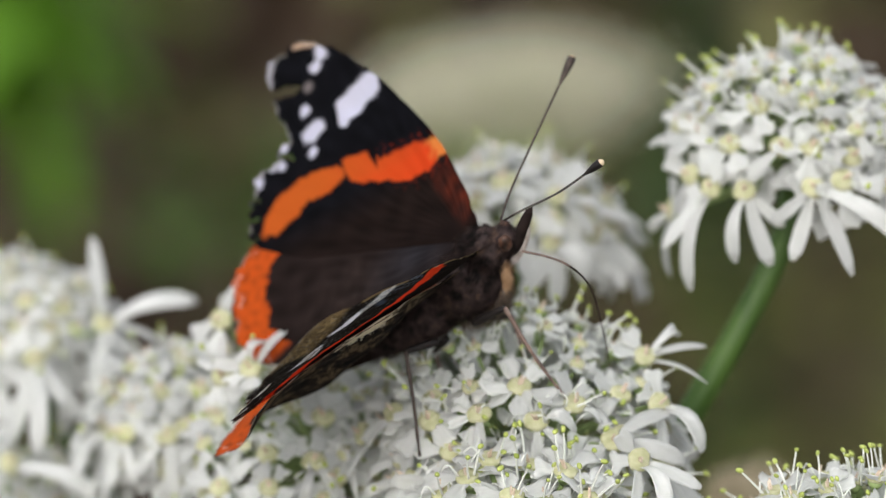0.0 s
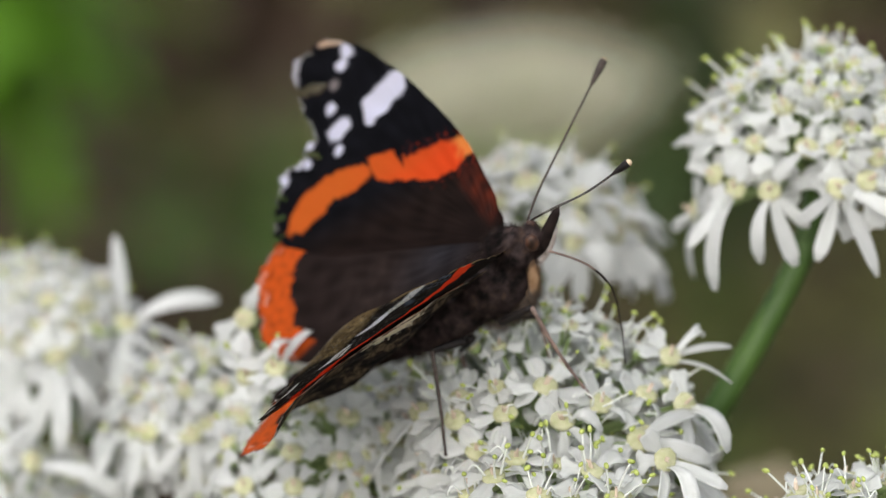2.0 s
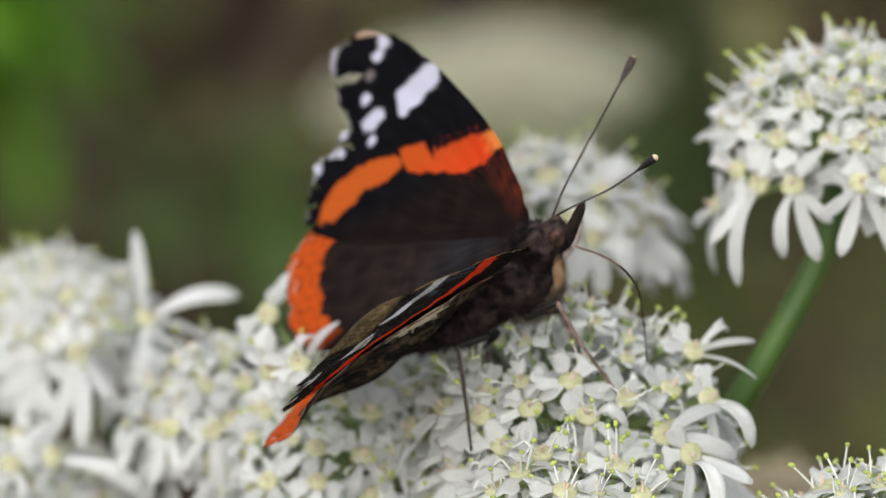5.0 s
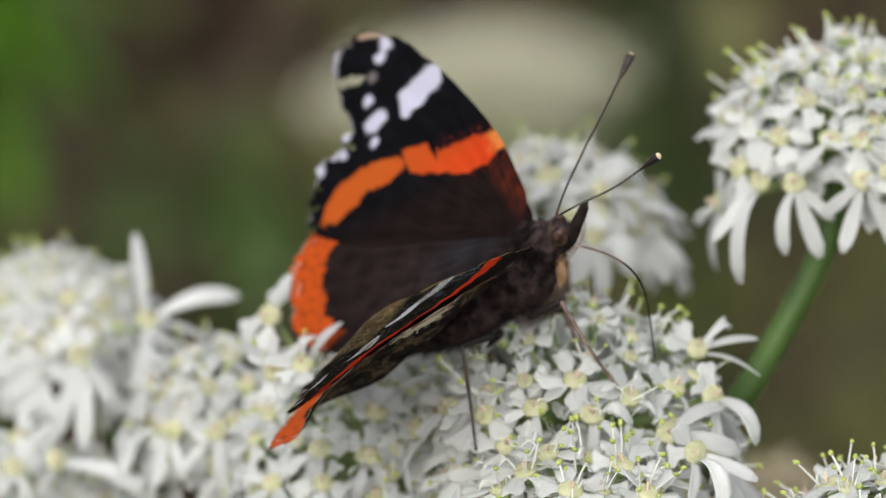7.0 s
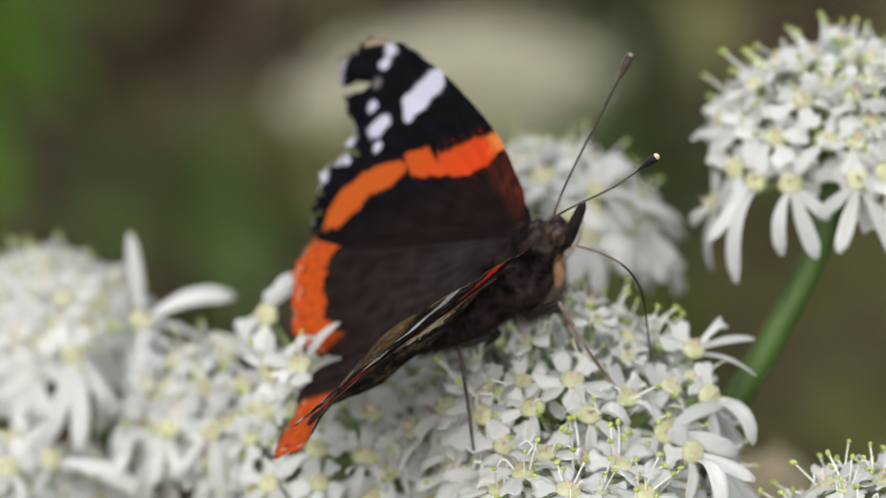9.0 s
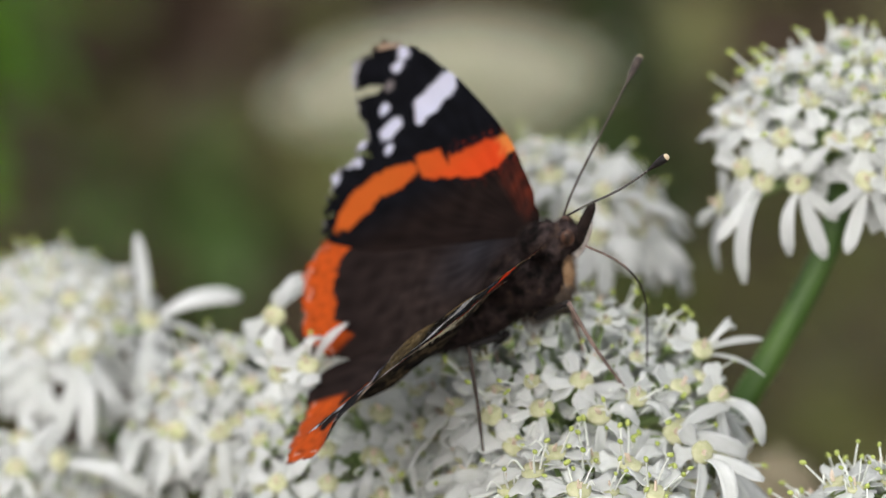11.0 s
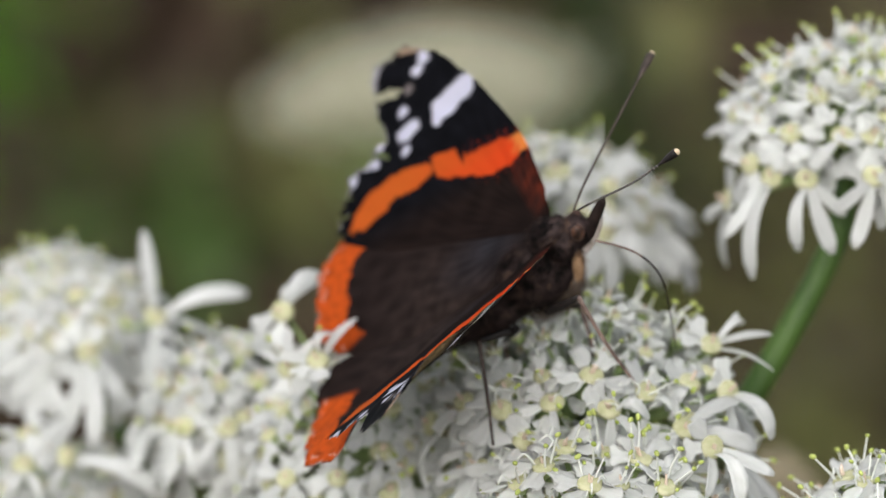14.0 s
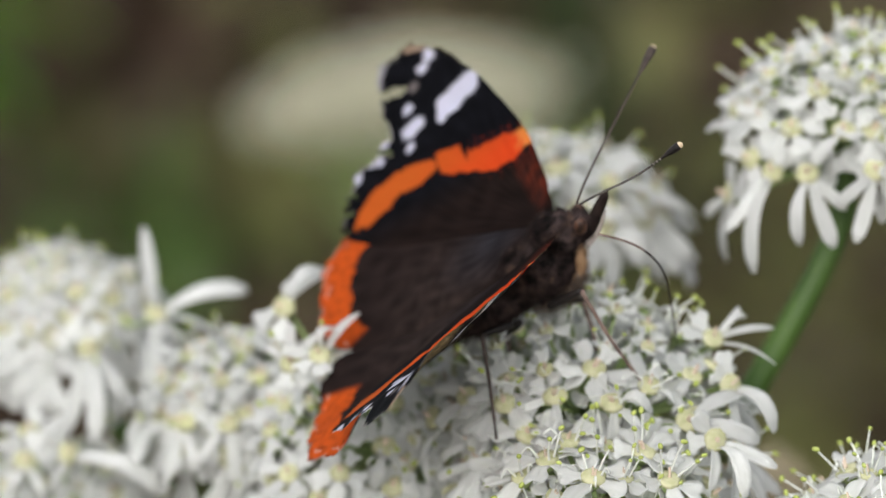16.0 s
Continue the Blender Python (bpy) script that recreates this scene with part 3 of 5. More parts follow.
RIGHT_RAY = [(-0.0318, -0.0033, -0.0590), (-0.0156, -0.0067, -0.0329), (-0.0068, -0.0049, -0.0183), (-0.0014, -0.0021, -0.0078)]
HEADS = [
    ((0.0419, 0.0293, 1.0013), (0.12, -0.30, 1), 0.0148, 1, "domed white hogweed flower head on a bare curved stalk", (-0.010, 0, 0.0), 0.0016, [((-0.0116, -0.0060, 0.0063), (-0.75, -0.47, 0.93), []), ((-0.0084, -0.0099, 0.0061), (-0.53, -0.73, 0.93), []), ((-0.0026, -0.0124, 0.0063), (-0.15, -0.88, 0.95), [(-0.0062, -0.0144, 0.0028), (0.0000, -0.0139, 0.0045), (-0.0013, -0.0086, 0.0086)]), ((-0.0050, -0.0079, 0.0101), (-0.29, -0.59, 1.21), []), ((0.0007, -0.0082, 0.0107), (0.06, -0.61, 1.25), []), ((0.0072, -0.0037, 0.0109), (0.47, -0.33, 1.26), []), ((0.0067, -0.0082, 0.0087), (0.44, -0.61, 1.12), [(0.0021, -0.0109, 0.0027), (0.0073, -0.0107, 0.0033), (0.0106, -0.0101, 0.0058)]), ((0.0010, -0.0143, 0.0020), (0.08, -1.02, 0.64), [(-0.0015, -0.0174, -0.0056), (0.0061, -0.0180, -0.0079), (0.0111, -0.0167, -0.0029), (-0.0035, -0.0164, -0.0019)]), ((-0.0105, -0.0103, 0.0010), (-0.70, -0.76, 0.53), [(-0.0166, -0.0132, -0.0057), (-0.0126, -0.0143, -0.0098), (-0.0135, -0.0124, -0.0030)]), ((-0.0068, -0.0129, 0.0013), (-0.45, -0.93, 0.57), [(-0.0076, -0.0159, -0.0059), (-0.0034, -0.0161, -0.0068), (-0.0028, -0.0149, -0.0024)]), ((-0.0127, -0.0072, 0.0018), (-0.85, -0.55, 0.58), []), ((-0.0145, -0.0009, -0.0041), (-0.94, -0.08, 0.08), [(-0.0180, 0.0024, -0.0073), (-0.0143, 0.0008, -0.0135)]), ((0.0020, -0.0006, 0.0132), (0.14, -0.14, 1.41), []), ((-0.0027, -0.0006, 0.0132), (-0.15, -0.14, 1.41), []), ((0.0061, 0.0034, 0.0122), (0.39, 0.11, 1.33), []), ((-0.0070, 0.0024, 0.0119), (-0.43, 0.06, 1.32), []), ((0.0092, -0.0111, 0.0014), (0.62, -0.81, 0.60), [(0.0118, -0.0133, -0.0028), (0.0052, -0.0122, 0.0013)])], 1.42),
    ((0.0086, 0.0078, 0.9737), (0.06, -0.25, 1), 0.0175, 2, "white hogweed flower head under the butterfly", (0, 0, 0), 0.0013, [((0.0145, -0.0023, 0.0120), (0.30, -0.50, 0.80), [(0.0217, -0.0050, 0.0097), (0.0181, 0.0041, 0.0126), (0.0214, -0.0009, 0.0135)], 0.7), ((0.0158, -0.0085, 0.0083), (0.50, -0.80, 0.40), [(0.0205, -0.0116, 0.0043), (0.0206, -0.0071, 0.0058), (0.0172, -0.0137, 0.0043)]), ((0.0104, -0.0143, 0.0057), (0.20, -0.80, 0.60), [(0.0165, -0.0086, 0.0080), (0.0056, -0.0190, 0.0040), (0.0084, -0.0106, 0.0080), (0.0181, -0.0156, 0.0049)]), ((0.0132, -0.0178, 0.0046), (0.30, -0.80, 0.50), [(0.0201, -0.0193, 0.0026), (0.0124, -0.0230, 0.0004), (0.0161, -0.0230, 0.0004)]), ((0.0115, -0.0078, 0.0091), (0.63, -0.51, 1.05), [(0.0129, -0.0098, 0.0057), (0.0091, -0.0095, 0.0066)]), ((-0.0000, -0.0117, 0.0112), (0.01, -0.71, 1.17), []), ((-0.0045, -0.0135, 0.0086), (-0.24, -0.81, 1.02), [(-0.0041, -0.0155, 0.0048), (-0.0076, -0.0146, 0.0082)]), ((0.0018, -0.0144, 0.0080), (0.10, -0.86, 0.99), [(0.0022, -0.0167, 0.0035), (0.0054, -0.0163, 0.0051), (0.0057, -0.0155, 0.0078)]), ((0.0062, -0.0121, 0.0093), (0.34, -0.74, 1.07), [(0.0089, -0.0135, 0.0082)]), ((-0.0035, -0.0163, 0.0039), (-0.19, -0.98, 0.73), []), ((0.0055, -0.0160, 0.0029), (0.31, -0.97, 0.67), []), ((-0.0009, -0.0173, 0.0006), (-0.05, -1.04, 0.52), []), ((-0.0101, -0.0115, 0.0072), (-0.55, -0.71, 0.93), []), ((-0.0076, -0.0147, 0.0046), (-0.42, -0.89, 0.77), [])], 1.60),
    ((-0.0131, 0.0197, 0.9655), (-0.1, -0.25, 1), 0.0165, 3, "white hogweed flower head beside the butterfly's wing", (0, 0, 0), 0.0013, [((-0.0092, -0.0093, 0.0172), (-0.10, -0.50, 0.80), [(-0.0049, -0.0080, 0.0223), (-0.0078, -0.0081, 0.0198)]), ((-0.0133, 0.0052, 0.0191), (-0.30, -0.80, 0.50), [(-0.0094, 0.0082, 0.0227), (-0.0073, 0.0114, 0.0230), (-0.0127, 0.0070, 0.0222)]), ((-0.0125, -0.0076, 0.0158), (-0.20, -0.60, 0.70), [(-0.0132, -0.0060, 0.0198), (-0.0105, -0.0072, 0.0193), (-0.0155, -0.0068, 0.0171)]), ((-0.0008, -0.0099, 0.0115), (-0.06, -0.64, 1.23), [(-0.0016, -0.0118, 0.0080), (0.0027, -0.0113, 0.0099)]), ((0.0054, -0.0116, 0.0090), (0.30, -0.75, 1.07), [(0.0037, -0.0136, 0.0052), (0.0076, -0.0136, 0.0055)]), ((-0.0018, -0.0137, 0.0074), (-0.12, -0.87, 0.98), [(-0.0025, -0.0159, 0.0032), (0.0011, -0.0157, 0.0038)]), ((-0.0072, -0.0116, 0.0076), (-0.42, -0.75, 1.00), [(-0.0107, -0.0133, 0.0051), (-0.0088, -0.0139, 0.0032)]), ((-0.0043, -0.0076, 0.0122), (-0.26, -0.51, 1.27), []), ((0.0036, -0.0063, 0.0132), (0.18, -0.44, 1.32), []), ((0.0089, -0.0120, 0.0060), (0.51, -0.78, 0.88), [])], 1.60),
    ((0.0091, -0.0088, 0.9649), (0.05, -0.35, 1), 0.0145, 4, "white hogweed flower head with greenish anthers, close by", (0, 0, 0), 0.0013, [((-0.0039, -0.0027, 0.0138), (-0.05, -0.25, 1), []), ((0.0044, -0.0037, 0.0128), (0.1, -0.3, 1), []), ((-0.0015, -0.0087, 0.0115), (0, -0.45, 1), []), ((-0.0091, -0.0042, 0.0104), (-0.3, -0.3, 1), []), ((0.0069, -0.0077, 0.0108), (0.3, -0.4, 1), []), ((0.0003, -0.0012, 0.0127), (0.05, -0.2, 1), []), ((-0.0064, -0.0047, 0.0124), (-0.2, -0.3, 1), [])], 1.50),
    ((-0.0320, 0.0373, 0.9655), (0.0, -0.25, 1), 0.0098, 5, "white hogweed flower head with drooping outer petals", (0, 0, 0), 0.0013, [((-0.0024, -0.0071, 0.0084), (-0.18, -0.62, 1.22), []), ((0.0024, -0.0067, 0.0086), (0.17, -0.60, 1.24), []), ((-0.0012, -0.0110, 0.0041), (-0.10, -0.94, 0.86), [(-0.0001, -0.0139, -0.0030), (0.0023, -0.0135, -0.0014), (-0.0052, -0.0133, -0.0007), (0.0057, -0.0124, 0.0025)]), ((-0.0065, -0.0092, 0.0037), (-0.51, -0.81, 0.82), [(-0.0088, -0.0118, -0.0020), (-0.0047, -0.0118, -0.0020)]), ((0.0004, -0.0020, 0.0108), (0.03, -0.24, 1.40), []), ((-0.0060, -0.0004, 0.0096), (-0.45, -0.12, 1.31), []), ((0.0052, -0.0090, 0.0054), (0.40, -0.78, 0.97), [(0.0083, -0.0091, 0.0086), (0.0069, -0.0109, 0.0021)])], 1.50),
    ((-0.0548, 0.0596, 0.9712), (-0.1, -0.1, 1), 0.0112, 6, "white hogweed flower head with long curled outer petals", (0, 0, 0), 0.0013, [((0.0123, -0.0109, 0.0059), (0.30, -0.50, 0.80), [(0.0118, -0.0078, 0.0173), (0.0229, -0.0089, 0.0094), (0.0200, -0.0144, 0.0044), (0.0126, -0.0208, -0.0003)]), ((0.0040, -0.0168, 0.0032), (0.10, -0.80, 0.40), [(0.0053, -0.0254, -0.0058), (0.0015, -0.0224, -0.0064), (0.0086, -0.0225, 0.0009)])], 1.35),
    ((-0.0545, 0.0430, 0.9497), (-0.1, -0.2, 1), 0.0125, 7, "low white hogweed flower head at the umbel's edge", (0, 0, 0), 0.0013, [((0.0014, -0.0110, 0.0146), (0.4, -0.7, 0.5), [(0.0105, -0.0130, 0.0129), (0.0131, -0.0130, 0.0099), (-0.0007, -0.0130, 0.0107)]), ((-0.0038, -0.0110, 0.0136), (-0.1, -0.8, 0.6), [(-0.0055, -0.0130, 0.0101), (-0.0014, -0.0130, 0.0100)]), ((-0.0037, -0.0060, 0.0158), (0, -0.5, 1.1), [])], 1.50),
    ((0.0096, 0.0504, 0.9873), (0.15, 0.1, 1), 0.0120, 8, "white hogweed flower head behind the butterfly", (0, 0, 0), 0.0013, [((0.0044, -0.0072, 0.0077), (0.40, -0.50, 0.70), [(0.0095, -0.0103, 0.0076), (0.0084, -0.0016, 0.0095), (0.0088, -0.0113, 0.0041), (0.0048, -0.0042, 0.0112)]), ((0.0036, -0.0116, 0.0031), (0.40, -0.80, 0.30), [(0.0082, -0.0145, 0.0000), (0.0042, -0.0163, -0.0031), (0.0081, -0.0127, 0.0027), (0.0004, -0.0162, -0.0028)]), ((0.0005, -0.0110, 0.0051), (0.10, -0.80, 0.50), [(-0.0030, -0.0144, 0.0003), (0.0011, -0.0154, 0.0005), (0.0053, -0.0120, 0.0053)])], 1.25),
    ((0.0449, -0.0145, 0.9621), (0.2, -0.3, 1), 0.0160, 9, "white hogweed flower head with long stamens", (0, 0, 0), 0.0013, [], 1.50),
]


def main_stem():
    bm = bmesh.new()
    base = Vector((0.02, 0.05, -0.03))
    tube(bm, curve_points([base, Vector((0.0, 0.02, 0.4)), FORK - Vector((0, 0, 0.05)), FORK + Vector((0, 0, 0.002))], 16), [0.008] * 8 + [0.006] * 6 + [0.0045, 0.004], 14)
    thing = tagged(new("hogweed_plant"), "tall green hogweed stem rooted in the soil", "plant")
    part("stem", bm, STEM, thing)


# ---- the butterfly ----
def seg_distance(x, y, pts):
    """Distance from each (x, y) to a polyline, and how far along it (0 to 1) the nearest place is."""
    best, along = np.full(x.shape, 1e9), np.zeros(x.shape)
    n = len(pts) - 1
    for i in range(n):
        (ax, ay), (bx, by) = pts[i], pts[i + 1]
        dx, dy = bx - ax, by - ay
        s = np.clip(((x - ax) * dx + (y - ay) * dy) / (dx * dx + dy * dy), 0, 1)
        d = np.hypot(x - ax - s * dx, y - ay - s * dy)
        hit = d < best
        best, along = np.where(hit, d, best), np.where(hit, (i + s) / n, along)
    return best, along


def ripple(x, y, f, seed=0.0):
    """Smooth uneven values between about -1 and 1."""
    return (np.sin(f * x + 1.3 * np.sin(f * 0.7 * y + seed) + seed) + np.sin(f * 1.3 * y + 1.7 * np.sin(f * 0.6 * x + 2 * seed) + 0.5)) / 2


def blend(base, colour, mask):
    return base * (1 - mask[..., None]) + np.array(colour) * mask[..., None]


def soft(d, edge=0.18):
    """1 inside (d < 0), 0 outside, over a narrow edge in mm."""
    return np.clip(0.5 - d / edge, 0, 1)


ORANGE, WHITE, DARK, BROWN = (0.49, 0.045, 0.009), (0.50, 0.50, 0.60), (0.0035, 0.0035, 0.005), (0.0105, 0.0062, 0.0052)
BAND = [(1.2, 11.0), (-1.8, 12.2), (-4.9, 13.3), (-8.0, 14.4), (-10.2, 15.9), (-12.0, 16.5), (-15.4, 17.3), (-19.6, 17.6), (-22.6, 17.0)]


def ellipse(x, y, cx, cy, a, b, deg):
    c, s = math.cos(radians(deg)), math.sin(radians(deg))
    u, v = (x - cx) * c + (y - cy) * s, -(x - cx) * s + (y - cy) * c
    return (np.hypot(u / a, v / b) - 1) * min(a, b)


TOP_BAND = [(2.8, 11.8), (0.3, 12.3), (-1.9, 13.2), (-3.7, 14.1), (-5.4, 15.1), (-6.9, 16.6), (-8.2, 17.7), (-9.5, 18.7), (-10.8, 18.7), (-12.9, 19.2), (-15.2, 20.2), (-17.2, 20.2), (-19.7, 20.0), (-21.4, 19.7), (-22.6, 19.6)]
TOP_WIDTH = [1.2, 1.85, 2.0, 1.65, 1.35, 1.8, 1.6, 1.0, 1.3, 1.6, 1.45, 1.75, 1.7, 1.35, 0.5]
TOP_SPOTS = ((-10.2, 28.2, 0.78, 0.72, 0), (-10.5, 25.2, 1.85, 0.98, 3), (-11.9, 23.2, 0.66, 0.6, 0), (-4.7, 32.6, 0.75, 1.0, 30), (-6.1, 31.7, 1.0, 0.72, 10),
             (-14.9, 26.4, 0.6, 0.7, 0), (-17.5, 25.5, 0.7, 0.6, 0), (-16.3, 24.7, 0.6, 0.6, 0), (-20.2, 25.4, 0.75, 0.75, 0), (-6.2, 23.5, 0.9, 0.8, 40))


def forewing_top(x, y, edge):
    d, s = seg_distance(x, y, TOP_BAND)
    col = np.ones(x.shape + (3,)) * np.array(BROWN)
    red = np.clip(1 - np.abs(x - 1.9 + 0.1 * (y - 6)) / 2.6, 0, 1) * np.clip((y - 1) / 3, 0, 1) * np.clip((11.5 - y) / 4, 0, 1)
    col = blend(col, (0.10, 0.017, 0.008), red * (0.6 + 0.4 * ripple(x, y, 2.3, 1.0)))
    col = blend(col, DARK, np.clip((y + 0.25 * x - 9.0) / 4.0, 0, 1))
    fleck = soft(d - 2.6 - 0.7 * ripple(x, y, 2.2, 0.3), 0.8) * np.clip(ripple(x, y, 5.0, 0.8), 0, 1) * soft(-(x + 4), 2.0)
    col = blend(col, (0.20, 0.018, 0.006), 0.6 * fleck)
    width = np.interp(s * (len(TOP_WIDTH) - 1), np.arange(len(TOP_WIDTH)), TOP_WIDTH) + 0.16 * ripple(x, y, 2.1, 2.0) + 0.1 * ripple(x, y, 4.6, 1.0)
    pale = np.clip((x - 0.9 + 0.4 * ripple(x, y, 2.9, 0.2)) / 1.4, 0, 1)
    hue = np.array(ORANGE) + pale[..., None] * np.array((0.04, 0.13, 0.03)) + np.clip(s * 1.5, 0, 1)[..., None] * np.array((-0.03, 0.045, 0.004))
    m = soft(d - width, 0.4)[..., None]
    col = col * (1 - m) + hue * m
    for line in ([(-5.2, 17.4), (-5.6, 15.6)], [(-9.6, 20.0), (-9.4, 18.6)], [(-9.9, 16.2), (-9.5, 18.4)]):
        d, s = seg_distance(x, y, line)
        col = blend(col, DARK, soft(d - 0.62 * (1 - s) - 0.02, 0.4))
    for cx, cy, a, b, deg in TOP_SPOTS:
        col = blend(col, WHITE, soft(ellipse(x, y, cx, cy, a, b, deg) + 0.12 * ripple(x, y, 3.1, cx), 0.3))
    col = blend(col, (0.22, 0.19, 0.19), 0.7 * soft(ellipse(x, y, -8.3, 30.3, 0.7, 0.6, 0), 0.5))
    d, s = seg_distance(x, y, [(-5.0, 24.4), (-1.3, 24.5)])
    col = blend(col, WHITE, soft(d - 1.75 + 0.18 * s + 0.18 * ripple(x, y, 2.4, 0.4), 0.35))
    d, s = seg_distance(x, y, [(-11.2, 36.2), (-12.4, 35.2), (-12.9, 34.2)])
    col = blend(col, (0.34, 0.33, 0.36), soft(d - 0.5 + 0.2 * ripple(x, y, 5.0, 0.4), 0.3))
    col = blend(col, (0.42, 0.41, 0.44), 0.9 * soft(edge - 0.25 + 0.3 * ripple(x, y, 2.4, 0.9), 0.3) * soft(y - 34.0, 1.0) * soft(x + 12.5, 1.0) * soft(23.8 - y, 0.8))
    d, s = seg_distance(x, y, [(-4.9, 34.3), (-6.2, 35.2), (-7.4, 35.9)])
    return blend(col, (0.40, 0.28, 0.20), soft(d - 0.34, 0.3))


def forewing_top_near(x, y, edge):
    """The other forewing's upper face, which is spread a little less."""
    return forewing_top(0.944 * x + 0.093 * y, -0.108 * x + 1.063 * y, edge)


def forewing_under(x, y, edge):
    d, s = seg_distance(x, y, BAND)
    col = np.ones(x.shape + (3,)) * np.array((0.014, 0.011, 0.010))
    mott = np.clip(ripple(x, y, 2.2, 3.0) + 0.6 * ripple(x, y, 5.3, 1.0), 0, 1)
    apex = np.clip((np.hypot(x + 3, y - 3) - 21.5) / 1.0, 0, 1) * soft(-(x + 9.5), 1.2)
    col = blend(col, (0.48, 0.345, 0.165), apex * (0.45 + 0.55 * mott) * np.clip(0.8 + ripple(x, y, 8.0, 0.6), 0.3, 1))
    col = blend(col, (0.60, 0.055, 0.016), soft(d - 1.9 + 1.15 * s - 0.35 * ripple(x, y, 2.7, 1.5), 0.25))
    blue = soft(ellipse(x, y, -1.5, 18.5, 1.4, 0.5, 70), 0.4)
    col = blend(col, (0.09, 0.12, 0.2), blue * 0.7)
    grain = 0.22 * ripple(x, y, 9.0, 0.3) + 0.12 * ripple(x, y, 21.0, 1.9)
    for line, half in (([(-5.4, 23.7), (-2.0, 21.6), (1.0, 19.2)], 0.55), ([(-13.0, 22.3), (-8.6, 23.0)], 0.5), ([(-11.6, 21.1), (-9.6, 21.6)], 0.3), ([(-18.6, 23.3), (-16.0, 24.2)], 0.4), ([(-22.8, 21.6), (-22.0, 21.9)], 0.5), ([(-14.8, 32.6), (-15.6, 30.0)], 0.4)):
        d, s = seg_distance(x, y, line)
        col = blend(col, (0.92, 0.92, 0.90), soft(d - 1.25 * half + 0.9 * grain, 0.1))
    d, s = seg_distance(x, y, [(1.6, 14.6), (1.0, 18.5), (-1.6, 21.5)])
    col = blend(col, (0.16, 0.19, 0.26), soft(d - 0.9, 0.6) * np.clip(6 * ripple(x, y, 9.0, 2.0) - 2.6, 0, 1))
    dust = np.sin(37 * x + 19 * np.sin(2.3 * y)) * np.sin(29 * y + 17 * np.sin(1.9 * x))  # scattered pale scales
    col = blend(col, (0.45, 0.43, 0.40), np.clip(5 * dust - 4.2, 0, 1) * soft(16.0 - y, 2.0))
    col = blend(col, (0.3, 0.25, 0.16), soft(edge - 0.45, 0.3) * soft(x * -1 - 2, 1.0) * np.clip(ripple(x, y, 2.6, 0.7) * 1.5, 0, 1))
    return blend(col, (0.2, 0.14, 0.07), soft(edge - 0.5, 0.3) * soft(-(ripple(y, x, 1.5, 0.3)), 0.3) * soft(-(x + 12), 1.0))


def hindwing_top(x, y):
    col = np.ones(x.shape + (3,)) * np.array((0.0155, 0.0100, 0.0090))
    col = blend(col, (0.034, 0.024, 0.021), np.clip(1 - np.hypot(x + 16, y - 1) / 12, 0, 1) * (0.6 + 0.3 * ripple(x, y, 3.0, 0.2)))
    # steel-blue sheen beside the body, painted into the wing colour
    col = blend(col, (0.021, 0.023, 0.030), 0.6 * np.clip(1 - np.hypot((x + 7) / 9, (y - 3.5) / 4.5), 0, 1))
    return col


def hindwing_orange(x, y, edge, low, high, deep):
    """Brown upper face with an orange patch on the outer margin between two heights; edge: distance from that margin in mm."""
    col = hindwing_top(x, y)
    inside = soft(edge - deep + 0.45 * ripple(x, y, 1.9, 0.7), 0.5) * soft(low - y, 0.8) * soft(y - high + 0.5 * edge, 1.2)
    col = blend(col, (0.49, 0.076, 0.01), inside * np.clip(0.92 + 0.2 * ripple(x, y, 3.3, 0.4), 0, 1))
    spots = np.clip(1 - np.abs(((y + 0.6 * ripple(x, y, 0.9, 0.1)) / 2.6) % 1 - 0.5) * 5.5, 0, 1) * soft(np.abs(edge - 2.0) - 0.28, 0.3)
    col = blend(col, (0.10, 0.016, 0.006), 0.75 * spots * inside)
    col = blend(col, (0.62, 0.46, 0.40), 0.7 * inside * soft(np.abs(edge - 1.1 - 0.5 * ripple(x, y, 1.3, 0.5)) - 0.12, 0.2) * np.clip(ripple(x, y, 1.7, 2.0) * 3, 0, 1))
    return blend(col, (0.03, 0.02, 0.017), soft(edge - 0.25 - 0.15 * ripple(x, y, 3.0, 0.0), 0.25) * np.clip(0.6 + ripple(x, y, 2.2, 0.0), 0, 1))


def hindwing_top_far(x, y, edge):
    return hindwing_orange(x, y, edge, 6.4, 19.6, 5.1)


def hindwing_top_near(x, y, edge):
    return hindwing_orange(x, y, edge, 4.6, 19.0, 5.4)


def hindwing_under(x, y, edge):
    m1 = 0.35 * ripple(x, y, 13.0, 0.9) + 0.25 * ripple(x, y, 24.0, 0.2) + ripple(x, y, 1.1, 0.4) + 0.7 * ripple(x, y, 2.9, 2.0) + 0.5 * ripple(x, y, 6.5, 1.1)
    col = np.ones(x.shape + (3,)) * np.array((0.022, 0.017, 0.014))
    col = blend(col, (0.15, 0.108, 0.068), np.clip(m1 - 0.1, 0, 1) * 0.8)
    col = blend(col, (0.006, 0.006, 0.007), np.clip(-m1 - 0.2, 0, 1))
    col = blend(col, (0.66, 0.60, 0.46), soft(ellipse(x, y, -7.2, 11.6, 4.0, 1.7, 152) + 0.5 * ripple(x, y, 4.0, 0.2) + 0.3 * ripple(x, y, 10.0, 1.2), 0.4))
    col = blend(col, (0.14, 0.10, 0.06), soft(np.abs(edge - 2.6) - 0.7 + 0.4 * m1, 0.5))
    return blend(col, (0.42, 0.36, 0.3), soft(edge - 0.3 + 0.3 * ripple(x, y, 3.0, 2.2), 0.3))


